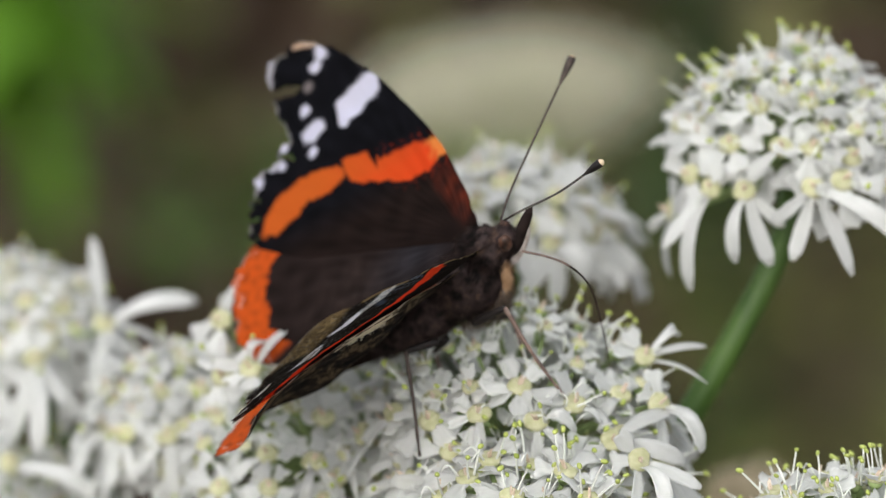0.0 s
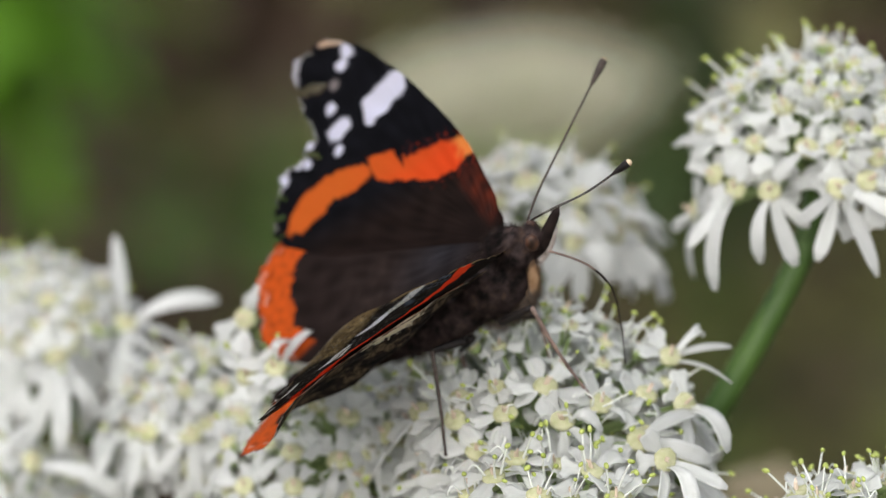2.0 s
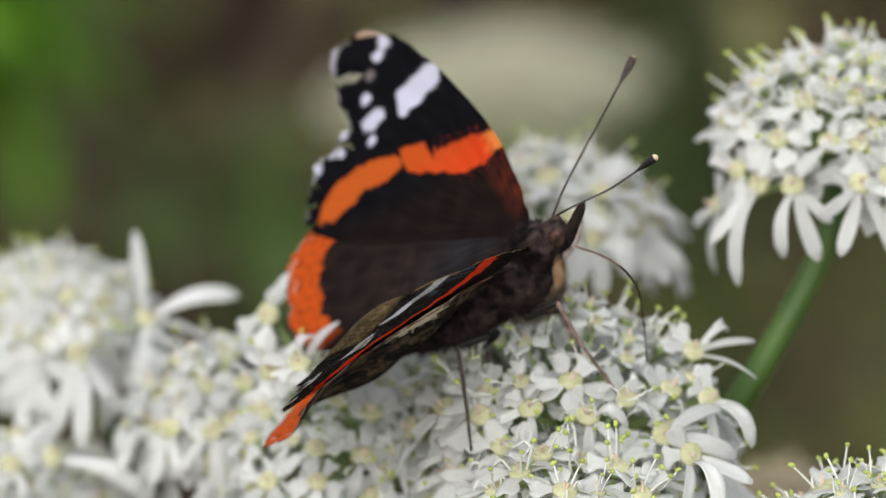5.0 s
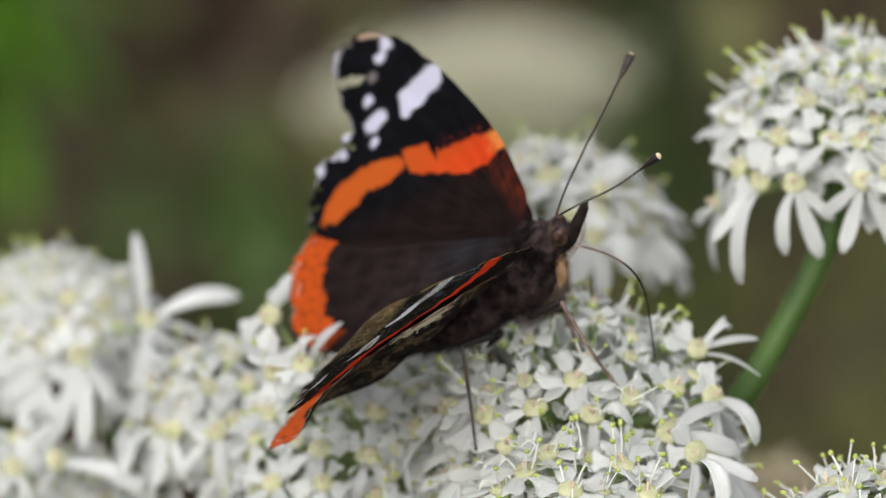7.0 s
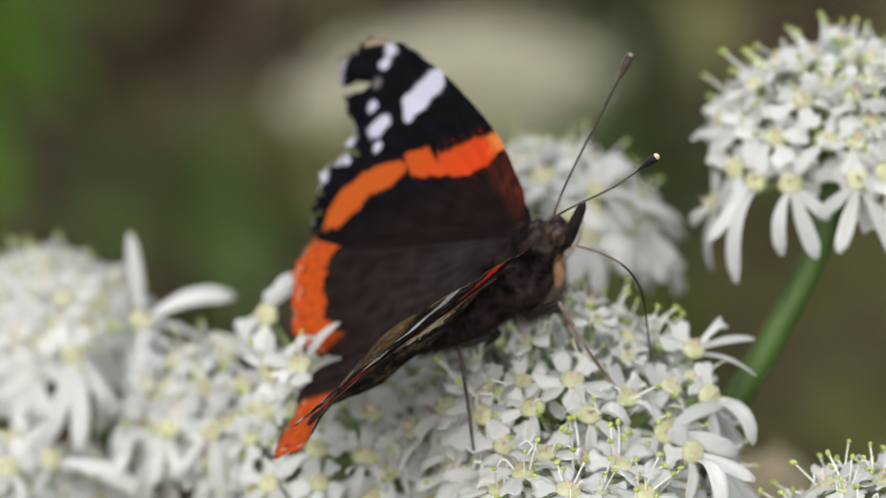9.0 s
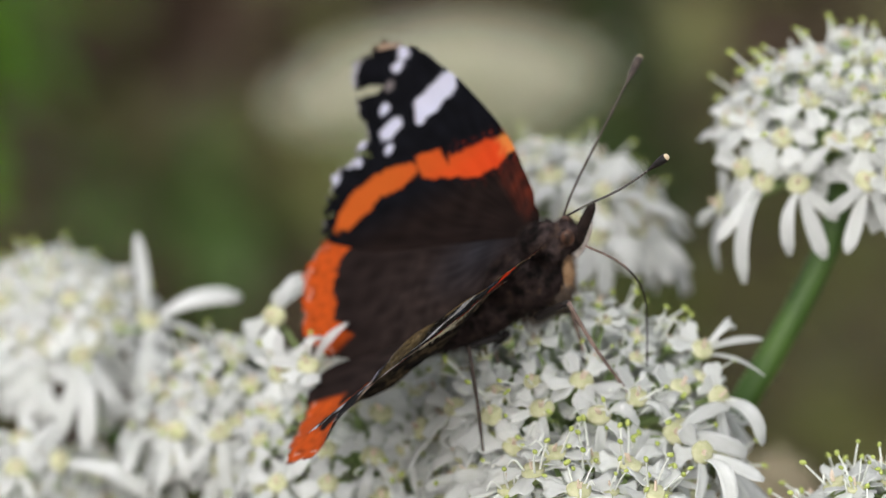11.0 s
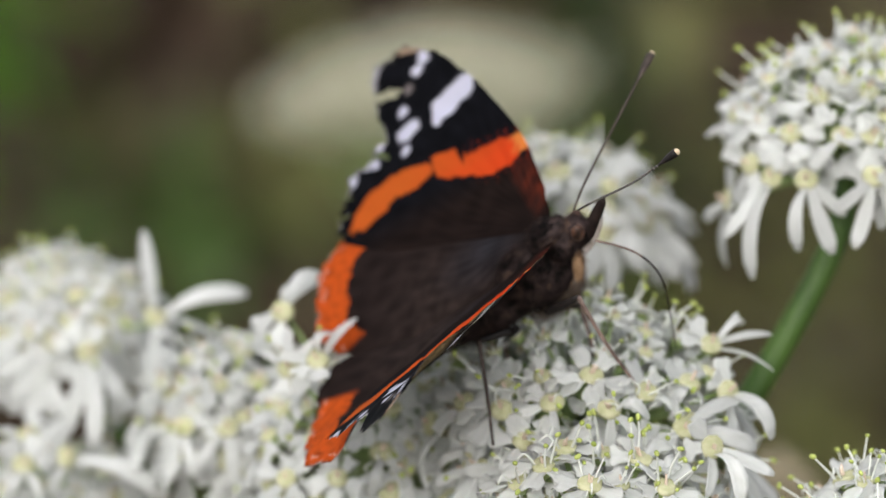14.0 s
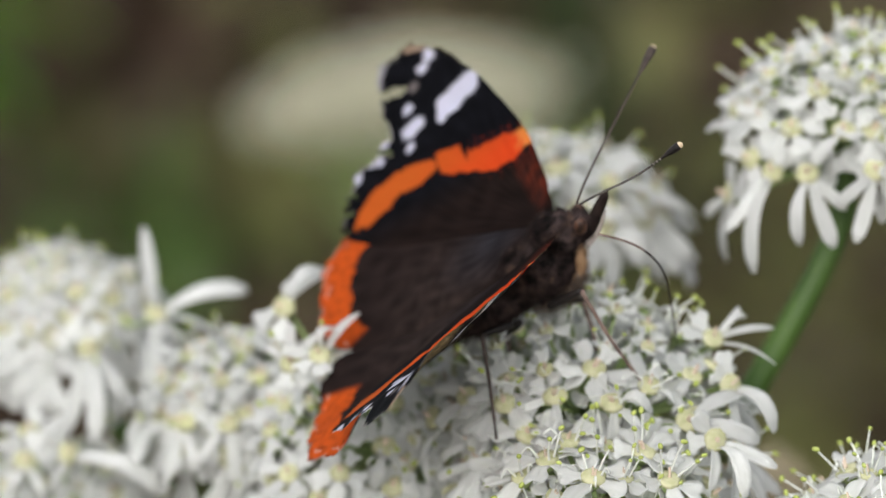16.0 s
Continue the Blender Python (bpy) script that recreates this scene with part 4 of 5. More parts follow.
def wing(name, outline, top, under, side, parent, bow, label, rows=130, spokes=190, frayed=0.25, bites=()):
    """A wing sheet with its two faces patterned; outline: (x forward, y out) in mm from the hinge, in order of turn."""
    o = np.array(outline)
    ang, rad = np.degrees(np.arctan2(o[:, 1], o[:, 0])) % 360, np.hypot(o[:, 0], o[:, 1])
    th = np.linspace(ang[0], ang[-1], spokes)
    R = np.interp(th, ang, rad)
    R = np.convolve(np.pad(R, 2, mode="edge"), [0.1, 0.2, 0.4, 0.2, 0.1], mode="valid")
    ragged = np.clip((R - 24) / 6, 0, 1) * frayed
    R = R + ragged * (0.9 * np.sin(th * 0.95) + 0.6 * np.sin(th * 2.7 + 1) + 0.4 * np.sin(th * 6.1))
    s = np.linspace(0.01, 1, rows) ** 0.75
    TH, S = np.meshgrid(np.radians(th), s, indexing="ij")
    RR = R[:, None] * S
    x, y = RR * np.cos(TH), RR * np.sin(TH)
    edge = (1 - S) * R[:, None]
    k = (TH - TH.min()) / (TH.max() - TH.min())
    z = bow(x, y, k, S)
    z = z + 0.05 * np.sin(TH * 42) * np.clip(S * 2, 0, 1) + 0.12 * ripple(x, y, 0.45, 1.0)
    cols, verts, faces = [], [], []
    for lift, paint in ((0.05, top), (-0.05, under)):
        rim = np.clip(edge / 0.6, 0.1, 1)
        verts.append(np.stack([x, side * y, z + lift * rim], -1).reshape(-1, 3) / 1000)
        c = paint(x, y, edge)
        deep = np.clip(1 - (c.max(-1) - 0.02) / 0.12, 0, 1)  # scale rows and veins show on the dark ground only
        streak = 1 + deep * (0.16 * np.sin(TH * 310 + 4 * np.sin(RR * 0.9)) * np.sin(RR * 3.1 + 9 * TH) + 0.08 * np.sin(TH * 533 + RR))
        fringe = np.clip(1 - edge / 0.55, 0, 1) * (np.sin(TH * 55 + 1.0) > 0.25) * np.clip((R[:, None] - 27) / 4, 0, 1)
        c = blend(c * streak[..., None], (0.5, 0.48, 0.44), 0.4 * fringe * np.clip((y - 5) / 3, 0, 1) * np.clip((np.degrees(TH).max() - 4 - np.degrees(TH)) / 3, 0, 1))
        # broad radial streaks put the brown wing's streaky highlights into the colour
        c = c * (1 + deep * (0.18 * np.sin(TH * 63 + 2.2 * np.sin(RR * 0.4)) * np.sin(RR * 0.55 + TH * 5) + 0.25 * ripple(x, y, 1.3, 0.6)))[..., None]
        vein = 1 - (0.06 + 0.22 * deep) * np.clip(1 - np.abs(((TH * 7.5) % 1) - 0.5) * 26, 0, 1)
        cols.append(np.concatenate([np.clip(c * vein[..., None] * (1.25 if paint is under else 1.12), 0, 0.92), np.ones(x.shape + (1,))], -1).reshape(-1, 4))
    n, m, half = spokes, rows, spokes * rows
    torn = np.zeros(x.shape, bool)
    for cx, cy, a, b, deg in bites:
        torn |= ellipse(x, y, cx, cy, a, b, deg) + 0.22 * ripple(x, y, 4.3, cx) < 0
    cells = [(i, j) for i in range(n - 1) for j in range(m - 1) if not (torn[i, j] and torn[i + 1, j + 1])]
    border = {}
    for i, j in cells:
        a, b, c, d = i * m + j, (i + 1) * m + j, (i + 1) * m + j + 1, i * m + j + 1
        up, down = (a, b, c, d), (a + half, d + half, c + half, b + half)
        faces += [up, down] if side > 0 else [up[::-1], down[::-1]]
        for e in ((a, b), (b, c), (c, d), (d, a)):
            if border.pop(e[::-1], None) is None:
                border[e] = True
    for a, b in border:  # the thin rim that joins both faces
        faces.append((b, a, a + half, b + half) if side > 0 else (a, b, b + half, a + half))
    me = bpy.data.meshes.new(name)
    me.from_pydata(np.concatenate(verts).tolist(), [], faces)
    at = me.color_attributes.new("pattern", "FLOAT_COLOR", "POINT")
    at.data.foreach_set("color", np.concatenate(cols).astype(np.float32).ravel())
    for f in me.polygons:
        f.use_smooth = True
    me.update()
    return link_mesh(name, me, WING, parent, label)


FORE = [(1.5, 0.3), (2.4, 3.5), (2.9, 6.5), (3.0, 10.3), (2.4, 14.5), (1.3, 18.8), (-0.2, 22.9), (-2.2, 26.3), (-4.5, 29.1), (-6.6, 31.4), (-8.3, 32.4), (-11.0, 32.3),
        (-13.4, 31.8), (-15.0, 30.9), (-16.0, 29.9), (-16.2, 29.6), (-16.3, 27.7), (-16.0, 26.0), (-17.2, 24.7), (-19.0, 23.4), (-20.7, 23.0), (-22.8, 22.6), (-24.4, 21.2), (-25.1, 19.6), (-26.8, 18.9), (-21.0, 13.2)]
HIND = [(-0.8, 4.2), (-2.6, 9.3), (-5.6, 12.3), (-9.0, 14.3), (-13.0, 16.3), (-19.0, 17.8), (-25.0, 18.0), (-28.4, 16.8), (-30.6, 16.1), (-31.3, 14.6), (-31.8, 12.2), (-32.1, 9.8), (-31.9, 7.6), (-31.3, 4.8), (-30.5, 2.4), (-29.8, 0.0), (-28.4, -2.0), (-20.0, -2.3), (-11.0, -2.0)]
FORE_FAR = [(1.5, 0.3), (2.2, 2.8), (2.8, 6.8), (3.1, 10.2), (3.0, 12.6), (2.2, 17.0), (1.5, 20.0), (0.8, 22.9), (-0.1, 25.6), (-1.6, 29.0), (-2.9, 31.7), (-4.0, 33.3), (-5.1, 34.8), (-6.2, 35.6), (-7.4, 36.1), (-8.7, 36.4), (-10.1, 36.6), (-11.3, 36.4), (-12.3, 35.8), (-13.1, 34.7),
            (-13.3, 32.0), (-13.5, 30.0), (-13.4, 28.6), (-13.5, 27.4), (-14.3, 26.8), (-15.5, 26.7), (-16.0, 25.6), (-17.3, 25.9), (-18.6, 26.1), (-19.9, 26.0), (-20.9, 25.9), (-21.0, 25.0), (-22.3, 24.7), (-22.2, 23.2), (-24.0, 22.8), (-24.5, 21.3), (-24.3, 19.4), (-24.1, 18.3), (-19.0, 13.0)]
HIND_FAR = [(-0.8, 4.4), (-2.2, 9.3), (-4.8, 12.4), (-8.0, 14.4), (-12.0, 16.4), (-18.0, 18.6), (-23.0, 19.4), (-25.6, 19.6), (-26.8, 19.4), (-28.0, 18.6), (-29.8, 18.0), (-30.7, 16.4), (-31.3, 14.8), (-32.3, 12.8), (-32.9, 11.2), (-32.5, 9.2), (-31.3, 7.4), (-30.3, 6.0), (-28.6, 4.2), (-26.8, 2.2), (-25.0, 0.2), (-18.0, -2.0), (-10.0, -2.0)]
TEARS = ((-11.9, 32.4, 2.9, 0.8, -30), (-15.2, 25.3, 1.3, 0.4, -48), (-21.6, 24.0, 1.1, 0.35, -40), (-23.3, 22.1, 1.2, 0.4, -35), (-24.6, 20.2, 0.9, 0.35, -20), (-13.8, 29.0, 0.8, 0.3, 5), (-18.2, 26.1, 0.6, 0.25, -60))
HINGE = (0.0, 0.0016, 0.0006)


def butterfly():
    rng = random.Random(5)
    thing = tagged(new("butterfly"), "dark butterfly with orange bands and white spots, feeding on flowers", "butterfly")
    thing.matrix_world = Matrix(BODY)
    far_fore = lambda x, y, k, S: 0.8 * np.hypot(x, y) / 38 * (1 - np.hypot(x, y) / 38)
    far_hind = lambda x, y, k, S: -0.13 + 0.8 * np.hypot(x, y) / 38 * (1 - np.hypot(x, y) / 38) - 3.0 * np.clip((k - 0.7) / 0.3, 0, 1) ** 1.5 * S
    def near_fore(x, y, k, S):
        rho = np.hypot(x, y)
        lift = 1.1 * np.exp(-rho * (1 / S - 1) / 5) * np.clip(y / 26, 0, 1) ** 1.6 * np.clip((33 - y) / 6, 0, 1) * np.clip((0.72 - k) / 0.12, 0, 1)
        lift = lift + 1.0 * np.exp(-((x + 5.0) / 5.5) ** 2 - ((y - 29.0) / 3.5) ** 2)  # the turned-up tip
        return lift - 0.45 * np.clip((rho - 26) / 10, 0, 1) - 0.25 * np.clip((-x - 6) / 6, 0, 1) * np.clip((y - 24) / 6, 0, 1)

    def near_hind(x, y, k, S):
        inner = 0.07 * np.clip(-x - 4, 0, 99) * np.exp(-(np.clip(y + 2, 0, 99) / 5.0) ** 2)
        trough = 1.6 * np.exp(-((y - 6.5) / 3.5) ** 2) * np.clip((-x - 3) / 8, 0, 1) * np.clip((36 + x) / 14, 0, 1)
        hang = 1.3 * np.exp(-((x + 26) / 3.5) ** 2) * np.clip((y - 12) / 5, 0, 1)
        return -0.4 + inner - trough - hang + (2.9 - 0.32 * np.clip(y - 3, 0, 99)) * np.clip((-x - 19) / 12, 0, 1)

    wings = []
    for side, bow_fore, bow_hind in ((1, far_fore, far_hind), (-1, near_fore, near_hind)):
        fore, hind, size, cut = (FORE_FAR, HIND_FAR, (210, 360), TEARS) if side > 0 else (FORE, HIND, (230, 330), ())
        top_fore, top_hind = (forewing_top, hindwing_top_far) if side > 0 else (forewing_top_near, hindwing_top_near)
        wings.append(wing("forewing", fore, top_fore, forewing_under, side, thing, bow_fore, "black forewing with an orange band and white spots", *size, 0.42 if side > 0 else 0.25, cut))
        wings.append(wing("hindwing", hind, top_hind, hindwing_under, side, thing, bow_hind, "dark brown hindwing with an orange edge", *size))
    # thorax, abdomen and head
    mm = 0.001
    th = bmesh.new()
    mid = Vector((-3.9, 0, -3.1)) * mm
    blob(th, mid, (4.9 * mm, 3.0 * mm, 4.1 * mm), None, 28, 20, 0.08)
    blob(th, Vector((1.1, 0, -1.2)) * mm, (2.5 * mm, 2.0 * mm, 2.3 * mm), None, 20, 14, 0.1)
    blob(th, Vector((1.2, 0.3, 0.6)) * mm, (2.4 * mm, 1.7 * mm, 1.1 * mm), None, 20, 14, 0.1)
    roots = [(v.co + Vector((rng.uniform(-1, 1), rng.uniform(-1, 1), rng.uniform(-1, 1))) * 0.0004, (v.co - mid).normalized()) for v in th.verts for _ in range(9)]
    thorax = part("thorax", th, FUR, thing, "brown furry thorax")
    fur = bmesh.new()
    hairs(fur, roots, 0.0014, 0.000035, rng, (-1.6, 0, -0.4))
    tagged(part("fur", fur, FUR, thorax), kind="stuff")
    belly = bmesh.new()
    roots = []
    for k in range(900):
        q, a = rng.uniform(-1, 1), rng.uniform(-0.5, 0.9)
        n = Vector((0.2 * q, -math.sin(a) - 0.3, -math.cos(a))).normalized()
        roots.append((mid + Vector((3.8 * q * mm, 3.0 * mm * n.y, 4.5 * mm * n.z * math.sqrt(1 - 0.6 * q * q))), n))
    hairs(belly, roots, 0.0017, 0.00003, rng, (-0.5, -0.3, -0.5))
    tagged(part("belly_fur", belly, TAUPE_FUR, thorax, "greyish brown belly hair"), kind="stuff")
    ab = bmesh.new()
    pts = curve_points([(-4, 0, -2.6), (-9, 0, -3.2), (-14, 0, -2.7), (-19.5, 0, -1.4)], 16)
    tube(ab, [p * mm for p in pts], [(0.9 + 1.7 * math.sin(math.pi * (0.15 + 0.8 * i / 15)) + 0.08 * (i % 2)) * mm for i in range(16)], 16)
    abdomen = part("abdomen", ab, FUR, thing, "dark brown abdomen")
    fur = bmesh.new()
    roots = []
    for k in range(2600):
        i, a = rng.randrange(15), rng.uniform(0, 6.28)
        r = 0.9 + 1.7 * math.sin(math.pi * (0.15 + 0.8 * i / 15))
        n = Vector((0, math.cos(a), math.sin(a)))
        roots.append(((pts[i].lerp(pts[i + 1], rng.random()) + n * r) * mm, n))
    hairs(fur, roots, 0.0015, 0.00003, rng, (-2.2, 0, 0))
    tagged(part("fur", fur, FUR, abdomen), kind="stuff")
    hd = bmesh.new()
    blob(hd, Vector((4.0, 0, -1.1)) * mm, (1.45 * mm, 1.35 * mm, 1.55 * mm), None, 20, 14, 0.1)
    roots = [(v.co.copy(), (v.co - Vector((0.004, 0, -0.0009))).normalized()) for v in hd.verts for _ in range(5)]
    head = part("head", hd, FUR, thing, "brown furry head")
    fur = bmesh.new()
    hairs(fur, roots, 0.0009, 0.00003, rng, (-0.3, 0, 0.3))
    tagged(part("fur", fur, FUR, head), kind="stuff")
    for side in (1, -1):
        chest = bmesh.new()
        line = curve_points([(2.3, side * 0.9, -2.6), (1.4, side * 1.1, -3.6), (0.5, side * 1.3, -4.7), (-0.9, side * 1.4, -5.7), (-2.6, side * 1.3, -6.3)], 12)
        tube(chest, [p * mm for p in line], [0.0003, 0.0005, 0.0006, 0.00068, 0.00072, 0.00074, 0.00074, 0.0007, 0.00066, 0.0006, 0.00045, 0.0002], 10)
        hairs(chest, [(p * mm + Vector((rng.uniform(-1, 1), rng.uniform(-1, 1), rng.uniform(-1, 1))) * 0.0005, Vector((rng.uniform(-0.2, 1), rng.uniform(-1, 1), rng.uniform(-1, 0.2))).normalized()) for p in line[1:11] for _ in range(55)], 0.0011, 0.00003, rng, (-0.6, 0, -1.0))
        part("breast", chest, PALE_FUR, thing, "tan furry breast")
        ey = bmesh.new()
        blob(ey, Vector((4.35, side * 1.25, -0.75)) * mm, (0.8 * mm, 0.65 * mm, 1.15 * mm), Euler((0, radians(38), 0)).to_quaternion(), 18, 14)
        part("eye", ey, EYE, head, "oval brown mottled eye")
        pl = bmesh.new()
        line = curve_points([(2.9, side * 0.5, -2.9), (4.6, side * 0.5, -2.35), (6.6, side * 0.45, -1.35), (8.1, side * 0.4, -0.6), (9.2, side * 0.3, -0.05)], 12)
        tube(pl, [p * mm for p in line], [0.0003, 0.0005, 0.00062, 0.00066, 0.00064, 0.0006, 0.00056, 0.00052, 0.00048, 0.00044, 0.0004, 0.00024], 8)
        hairs(pl, [(p * mm, Vector((rng.uniform(-1, 1), rng.uniform(-1, 1), rng.uniform(-0.6, 1))).normalized()) for p in line[1:11] for _ in range(22)], 0.0007, 0.00003, rng, (1.6, 0, 0.8))
        palp = part("palp", pl, DARK_FUR, head, "pointed dark brown palp")
        low = bmesh.new()
        line = curve_points([(1.6, side * 0.5, -4.0), (3.2, side * 0.55, -3.6), (4.9, side * 0.55, -2.95), (6.6, side * 0.5, -1.95), (7.4, side * 0.45, -1.4)], 10)
        tube(low, [p * mm for p in line], [0.00025, 0.0004, 0.00048, 0.0005, 0.0005, 0.00048, 0.00044, 0.0004, 0.0003, 0.00012], 8)
        hairs(low, [(p * mm, Vector((rng.uniform(-1, 1), rng.uniform(-1, 1), rng.uniform(-1, 0.2))).normalized()) for p in line[1:9] for _ in range(22)], 0.0006, 0.00003, rng, (1.2, 0, 0.3))
        part("underside", low, GREY_FUR, palp, "pale grey fur under the palp")
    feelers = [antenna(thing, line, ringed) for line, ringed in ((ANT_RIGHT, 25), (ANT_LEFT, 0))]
    bm = bmesh.new()
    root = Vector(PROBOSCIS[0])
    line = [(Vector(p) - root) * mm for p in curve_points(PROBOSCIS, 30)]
    tube(bm, line[:12], [0.00015 - 0.00002 * i / 11 for i in range(12)], 7)
    sucker = part("proboscis", bm, LEG, thing, "long thin curved brown proboscis")
    bm = bmesh.new()
    tube(bm, line[11:], [0.00013 - 0.00006 * i / 18 for i in range(19)], 7)
    part("tongue_tip", bm, DARK_FUR, sucker, "dark far half of the proboscis")
    sucker.location = root * mm
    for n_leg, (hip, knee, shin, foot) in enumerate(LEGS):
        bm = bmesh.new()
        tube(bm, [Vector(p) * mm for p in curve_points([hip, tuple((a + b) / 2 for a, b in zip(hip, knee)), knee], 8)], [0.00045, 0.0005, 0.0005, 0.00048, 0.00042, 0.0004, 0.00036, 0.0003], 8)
        leg = part("leg", bm, BLACK, thing, "thin jointed leg")
        low = bmesh.new()
        line = curve_points([knee, shin, foot], 16)
        tube(low, [p * mm for p in line], [0.00027 - 0.00013 * i / 15 + 0.00004 * (i % 3 == 0) for i in range(16)], 7)
        spines = [((line[i]).lerp(line[i + 1], rng.random()) * mm, Vector((rng.uniform(-1, 1), rng.uniform(-1, 1), rng.uniform(-1, 1))).normalized()) for i in range(15) for _ in range(3)]
        hairs(low, spines, 0.0006, 0.00003, rng)
        part("shin", low, FEELER if n_leg == 1 else LEG, leg, "dark brown shin and foot" if n_leg == 1 else "reddish brown shin and foot")
    return thing, wings, feelers, sucker


def antenna(thing, line, ringed):
    """A feeler whose origin is its root on the head."""
    mm = 0.001
    root = Vector(line[0])
    pts = [p - root for p in curve_points(line, 40)]
    bm = bmesh.new()
    tube(bm, [p * mm for p in pts], [0.00013 if i < 34 else 0.00013 + 0.00036 * math.sin((i - 34) / 5.4 * 1.9) for i in range(40)], 8)
    a = part("antenna", bm, BLACK if ringed else FEELER, thing, "thin dark antenna with a clubbed tip")
    for i in range(34 - ringed, 34):
        ring = bmesh.new()
        p, q = pts[i], pts[i].lerp(pts[i + 1], 0.28)
        tube(ring, [p * mm, q * mm], 0.000155, 8)
        part("band", ring, BAND_WHITE, a)
    tip = bmesh.new()
    d = (pts[-1] - pts[-2]).normalized()
    blob(tip, pts[-1] * mm, (0.0004, 0.0004, 0.0004), None, 10, 8)
    part("tip", tip, CREAM, a, "cream-coloured tip")
    a.location = root * mm
    return a


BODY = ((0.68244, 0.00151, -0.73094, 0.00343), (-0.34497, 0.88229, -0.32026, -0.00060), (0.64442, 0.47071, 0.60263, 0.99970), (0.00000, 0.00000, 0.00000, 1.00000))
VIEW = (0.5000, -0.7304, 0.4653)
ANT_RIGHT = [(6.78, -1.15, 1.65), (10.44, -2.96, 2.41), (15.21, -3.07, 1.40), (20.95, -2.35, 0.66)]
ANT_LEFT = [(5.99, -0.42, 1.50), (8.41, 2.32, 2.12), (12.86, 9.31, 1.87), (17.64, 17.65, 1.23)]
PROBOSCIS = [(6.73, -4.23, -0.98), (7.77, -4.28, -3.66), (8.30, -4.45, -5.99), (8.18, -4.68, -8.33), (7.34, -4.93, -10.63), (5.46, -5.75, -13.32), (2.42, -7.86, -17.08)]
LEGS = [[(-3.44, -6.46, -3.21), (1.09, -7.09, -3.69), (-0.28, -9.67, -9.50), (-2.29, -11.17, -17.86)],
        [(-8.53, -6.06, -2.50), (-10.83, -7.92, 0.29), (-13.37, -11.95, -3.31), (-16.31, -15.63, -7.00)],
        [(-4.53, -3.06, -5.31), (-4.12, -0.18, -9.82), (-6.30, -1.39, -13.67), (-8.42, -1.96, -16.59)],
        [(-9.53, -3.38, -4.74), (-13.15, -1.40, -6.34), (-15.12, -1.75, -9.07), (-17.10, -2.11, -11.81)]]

ground()
leafy_plant("nettle_clump", (-0.262, 1.9, 0.655), (0.045, 0.1, 0.07), 170, 0.07, BRIGHT_LEAF, "green leafy plant in a sunlit colour, out of focus", 21)
leafy_plant("leafy_herb", (-0.112, 1.95, 0.495), (0.065, 0.1, 0.06), 28, 0.06, LEAF, "green leafy herb out of focus", 22)
leafy_plant("leafy_herb", (0.25, 1.9, 0.46), (0.18, 0.14, 0.22), 130, 0.06, OLIVE_LEAF, "olive green herb out of focus", 23)
leafy_plant("leafy_herb", (0.05, 2.1, 0.50), (0.22, 0.14, 0.12), 120, 0.06, OLIVE_LEAF, "olive green herb under a pale umbel", 24)
leafy_plant("dry_bracken", (-0.20, 2.6, 0.40), (0.45, 0.2, 0.4), 260, 0.1, SHADED_DRY_LEAF, "dry brown bracken darkened for shade, out of focus", 25)
leafy_plant("dry_bracken", (0.25, 2.6, 0.40), (0.4, 0.2, 0.4), 220, 0.1, SHADED_DRY_LEAF, "dry brown bracken darkened for shade, out of focus", 26)
leafy_plant("dark_shrub", (0.146, 1.86, 0.625), (0.028, 0.08, 0.09), 52, 0.06, DARK_LEAF, "dark green leafy shoot out of focus", 27)
far_umbel((0.0235, 1.070, 0.782), 0.102, 31, "pale hogweed umbel far behind, out of focus")
bud_head((0.0468, 0.1468, 0.930), 41)
main_stem()
for hub, axis, radius, seed, label, bend, thick, extras, reach in HEADS:
    flower_head(hub, axis, radius, seed, label, bend=bend, thick=thick, extras=extras, reach=reach, via=RIGHT_RAY if seed == 1 else (), rim=seed != 1, flat={1: 1.0, 5: 1.2}.get(seed, 0.9),
                florets={8: 42, 5: 58, 6: 54, 7: 54, 4: 84, 9: 84}.get(seed, 88), crowd={8: (50, 12), 1: (120, 90), 2: (210, 90), 3: (160, 60), 4: (60, 30), 5: (60, 24), 6: (60, 24), 7: (50, 20)}.get(seed, (80, 40)), broad={8: 1.7, 2: 1.1}.get(seed, 1.0), crown=0.80 if seed in (4, 9) else None, bare={6: (0.0060, -0.005, -0.0115, 0.0118)}.get(seed))
fly, wings, feelers, sucker = butterfly()


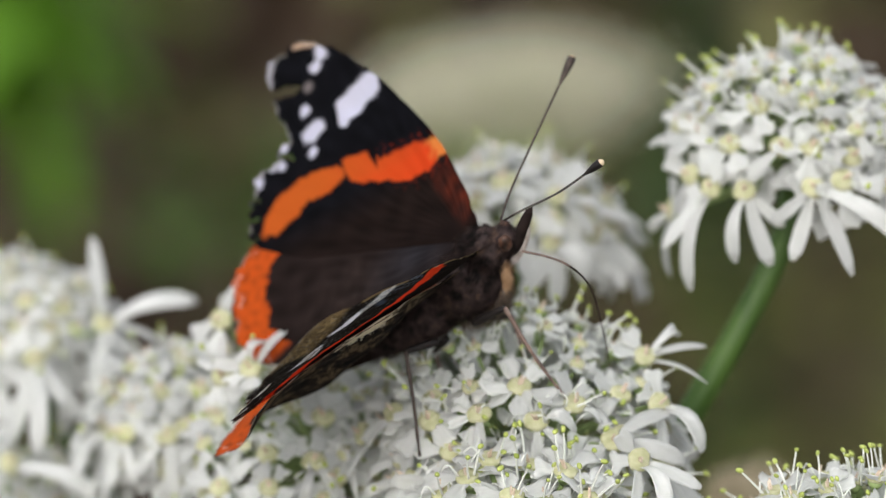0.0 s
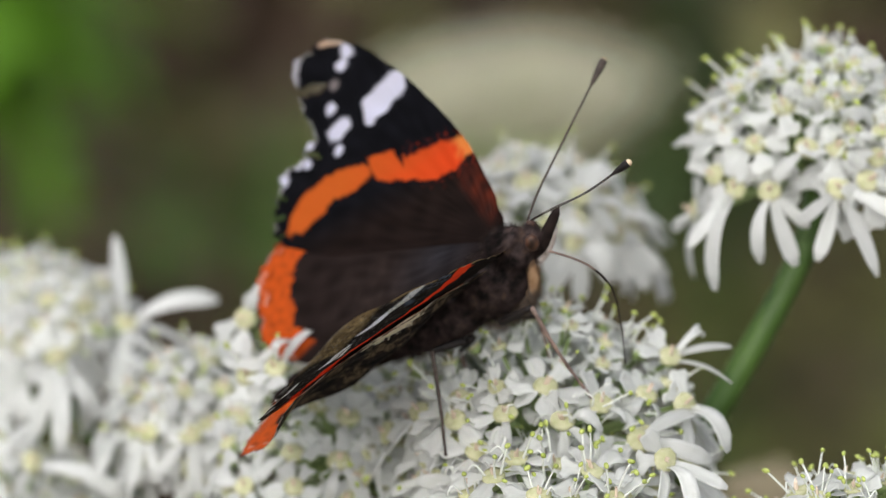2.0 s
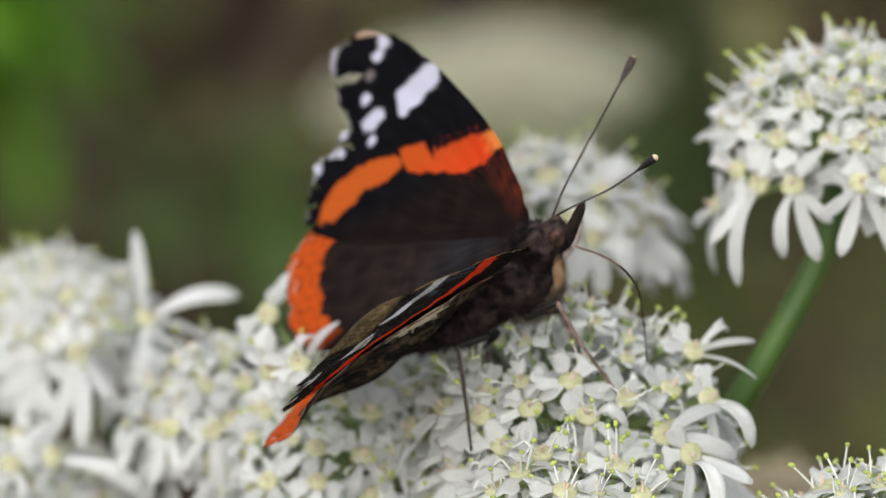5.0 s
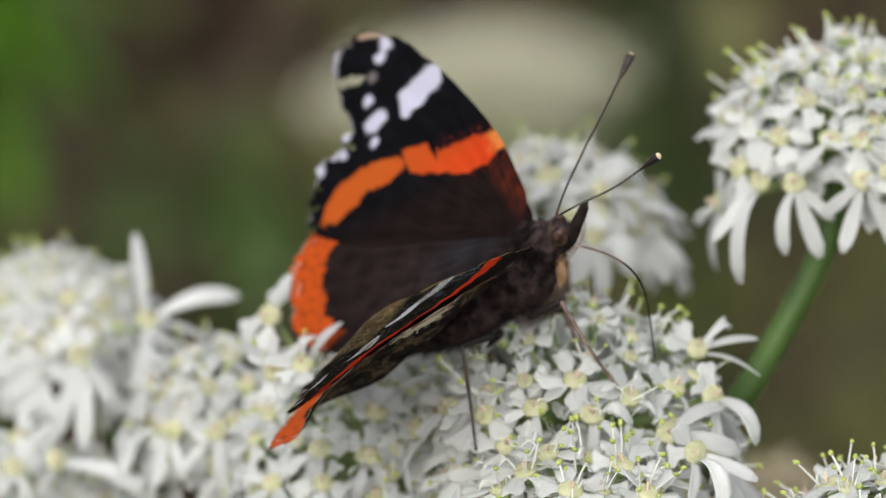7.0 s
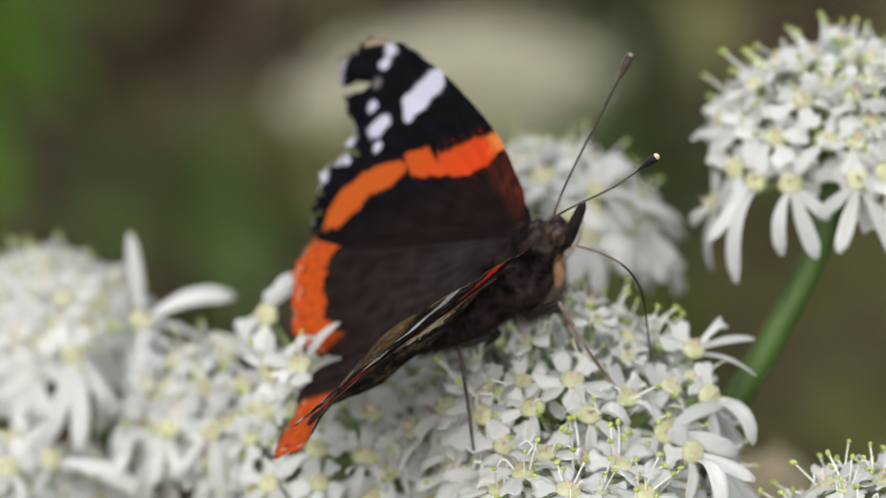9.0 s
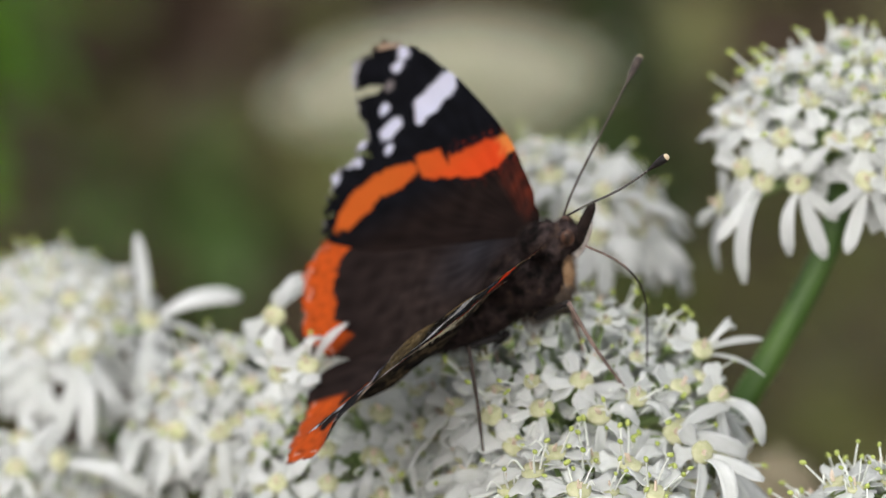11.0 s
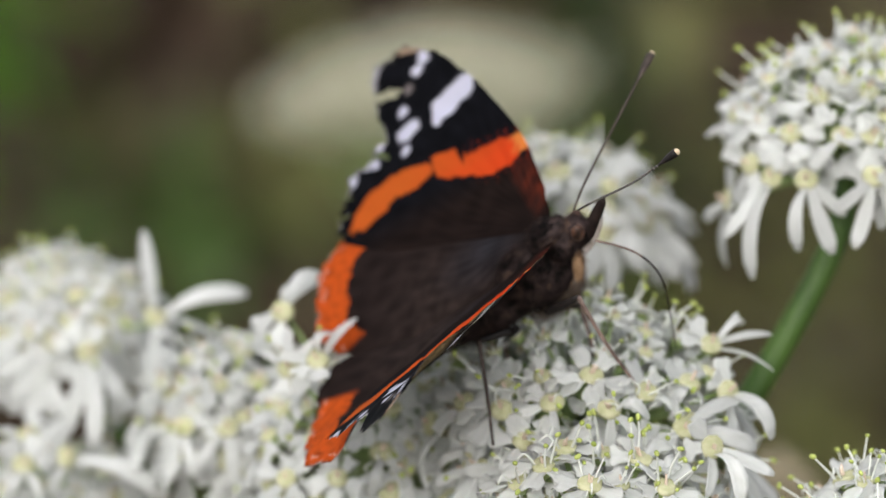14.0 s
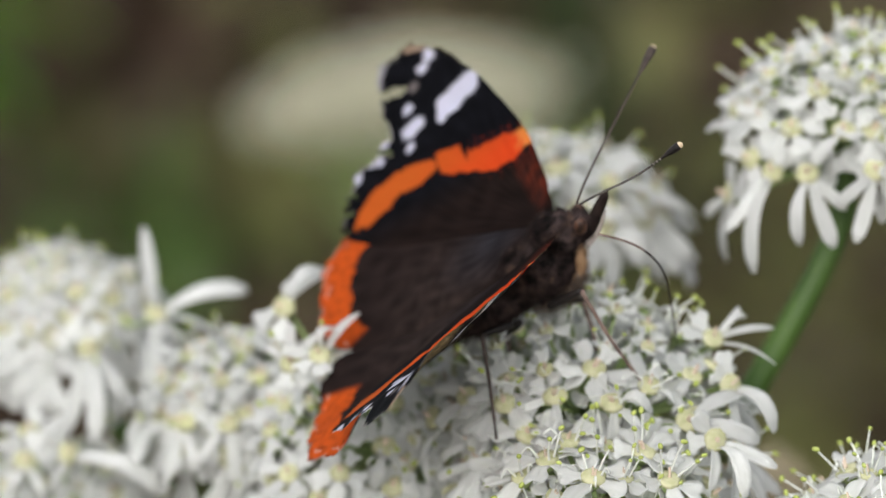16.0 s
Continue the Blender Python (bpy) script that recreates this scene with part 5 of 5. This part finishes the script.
def wing_pose(side, raised, swept):
    return pose(HINGE[0], side * HINGE[1], HINGE[2], side * raised, 0, -side * swept)


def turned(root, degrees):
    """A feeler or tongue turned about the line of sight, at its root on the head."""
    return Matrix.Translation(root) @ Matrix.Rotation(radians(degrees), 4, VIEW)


def motions():
    far_rows = [(0, 28.2, -8.3), (1, 27.8, -8.2), (2, 28.4, -7.9), (2.5, 27.5, -7.3), (3, 27.1, -6.6), (5.5, 25.6, -5.7), (6.5, 25.4, -5.9), (7, 25.2, -5.9), (7.5, 24.3, -6.2), (8, 23.1, -6.5), (8.5, 21.8, -6.3), (9, 21.8, -6.5), (11.5, 20.0, -6.6), (12.5, 19.5, -6.8), (13, 17.8, -7.0), (13.5, 16.0, -7.1), (14, 16.1, -7.2), (14.5, 15.4, -7.1), (15.5, 15.2, -7.3), (16, 14.7, -7.3)]
    near_rows = [(0, 39.3), (2.5, 39.0), (3.2, 38.7), (5.5, 41.5), (7, 40.8), (7.5, 39.6), (8, 36.8), (9, 36.0), (11.5, 33.2), (12.5, 33.4), (13, 31.0), (13.5, 29.6), (14, 28.8), (14.5, 30.2), (15, 28.6), (16, 28.8)]
    for w in wings[:2]:
        walk(w, [(t, wing_pose(1, a, s)) for t, a, s in far_rows])
    for w, back in zip(wings[2:], (0, -0.0017)):
        walk(w, [(t, wing_pose(-1, a, 0) @ pose(back, 0, 0)) for t, a in near_rows])
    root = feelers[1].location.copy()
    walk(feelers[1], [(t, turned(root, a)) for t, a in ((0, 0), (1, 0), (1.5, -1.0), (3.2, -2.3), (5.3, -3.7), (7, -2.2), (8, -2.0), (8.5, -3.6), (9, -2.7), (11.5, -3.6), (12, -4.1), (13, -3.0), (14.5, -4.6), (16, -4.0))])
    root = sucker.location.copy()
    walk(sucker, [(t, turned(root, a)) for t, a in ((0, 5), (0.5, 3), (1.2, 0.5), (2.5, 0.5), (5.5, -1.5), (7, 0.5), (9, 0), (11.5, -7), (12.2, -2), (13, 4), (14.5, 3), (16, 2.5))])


motions()
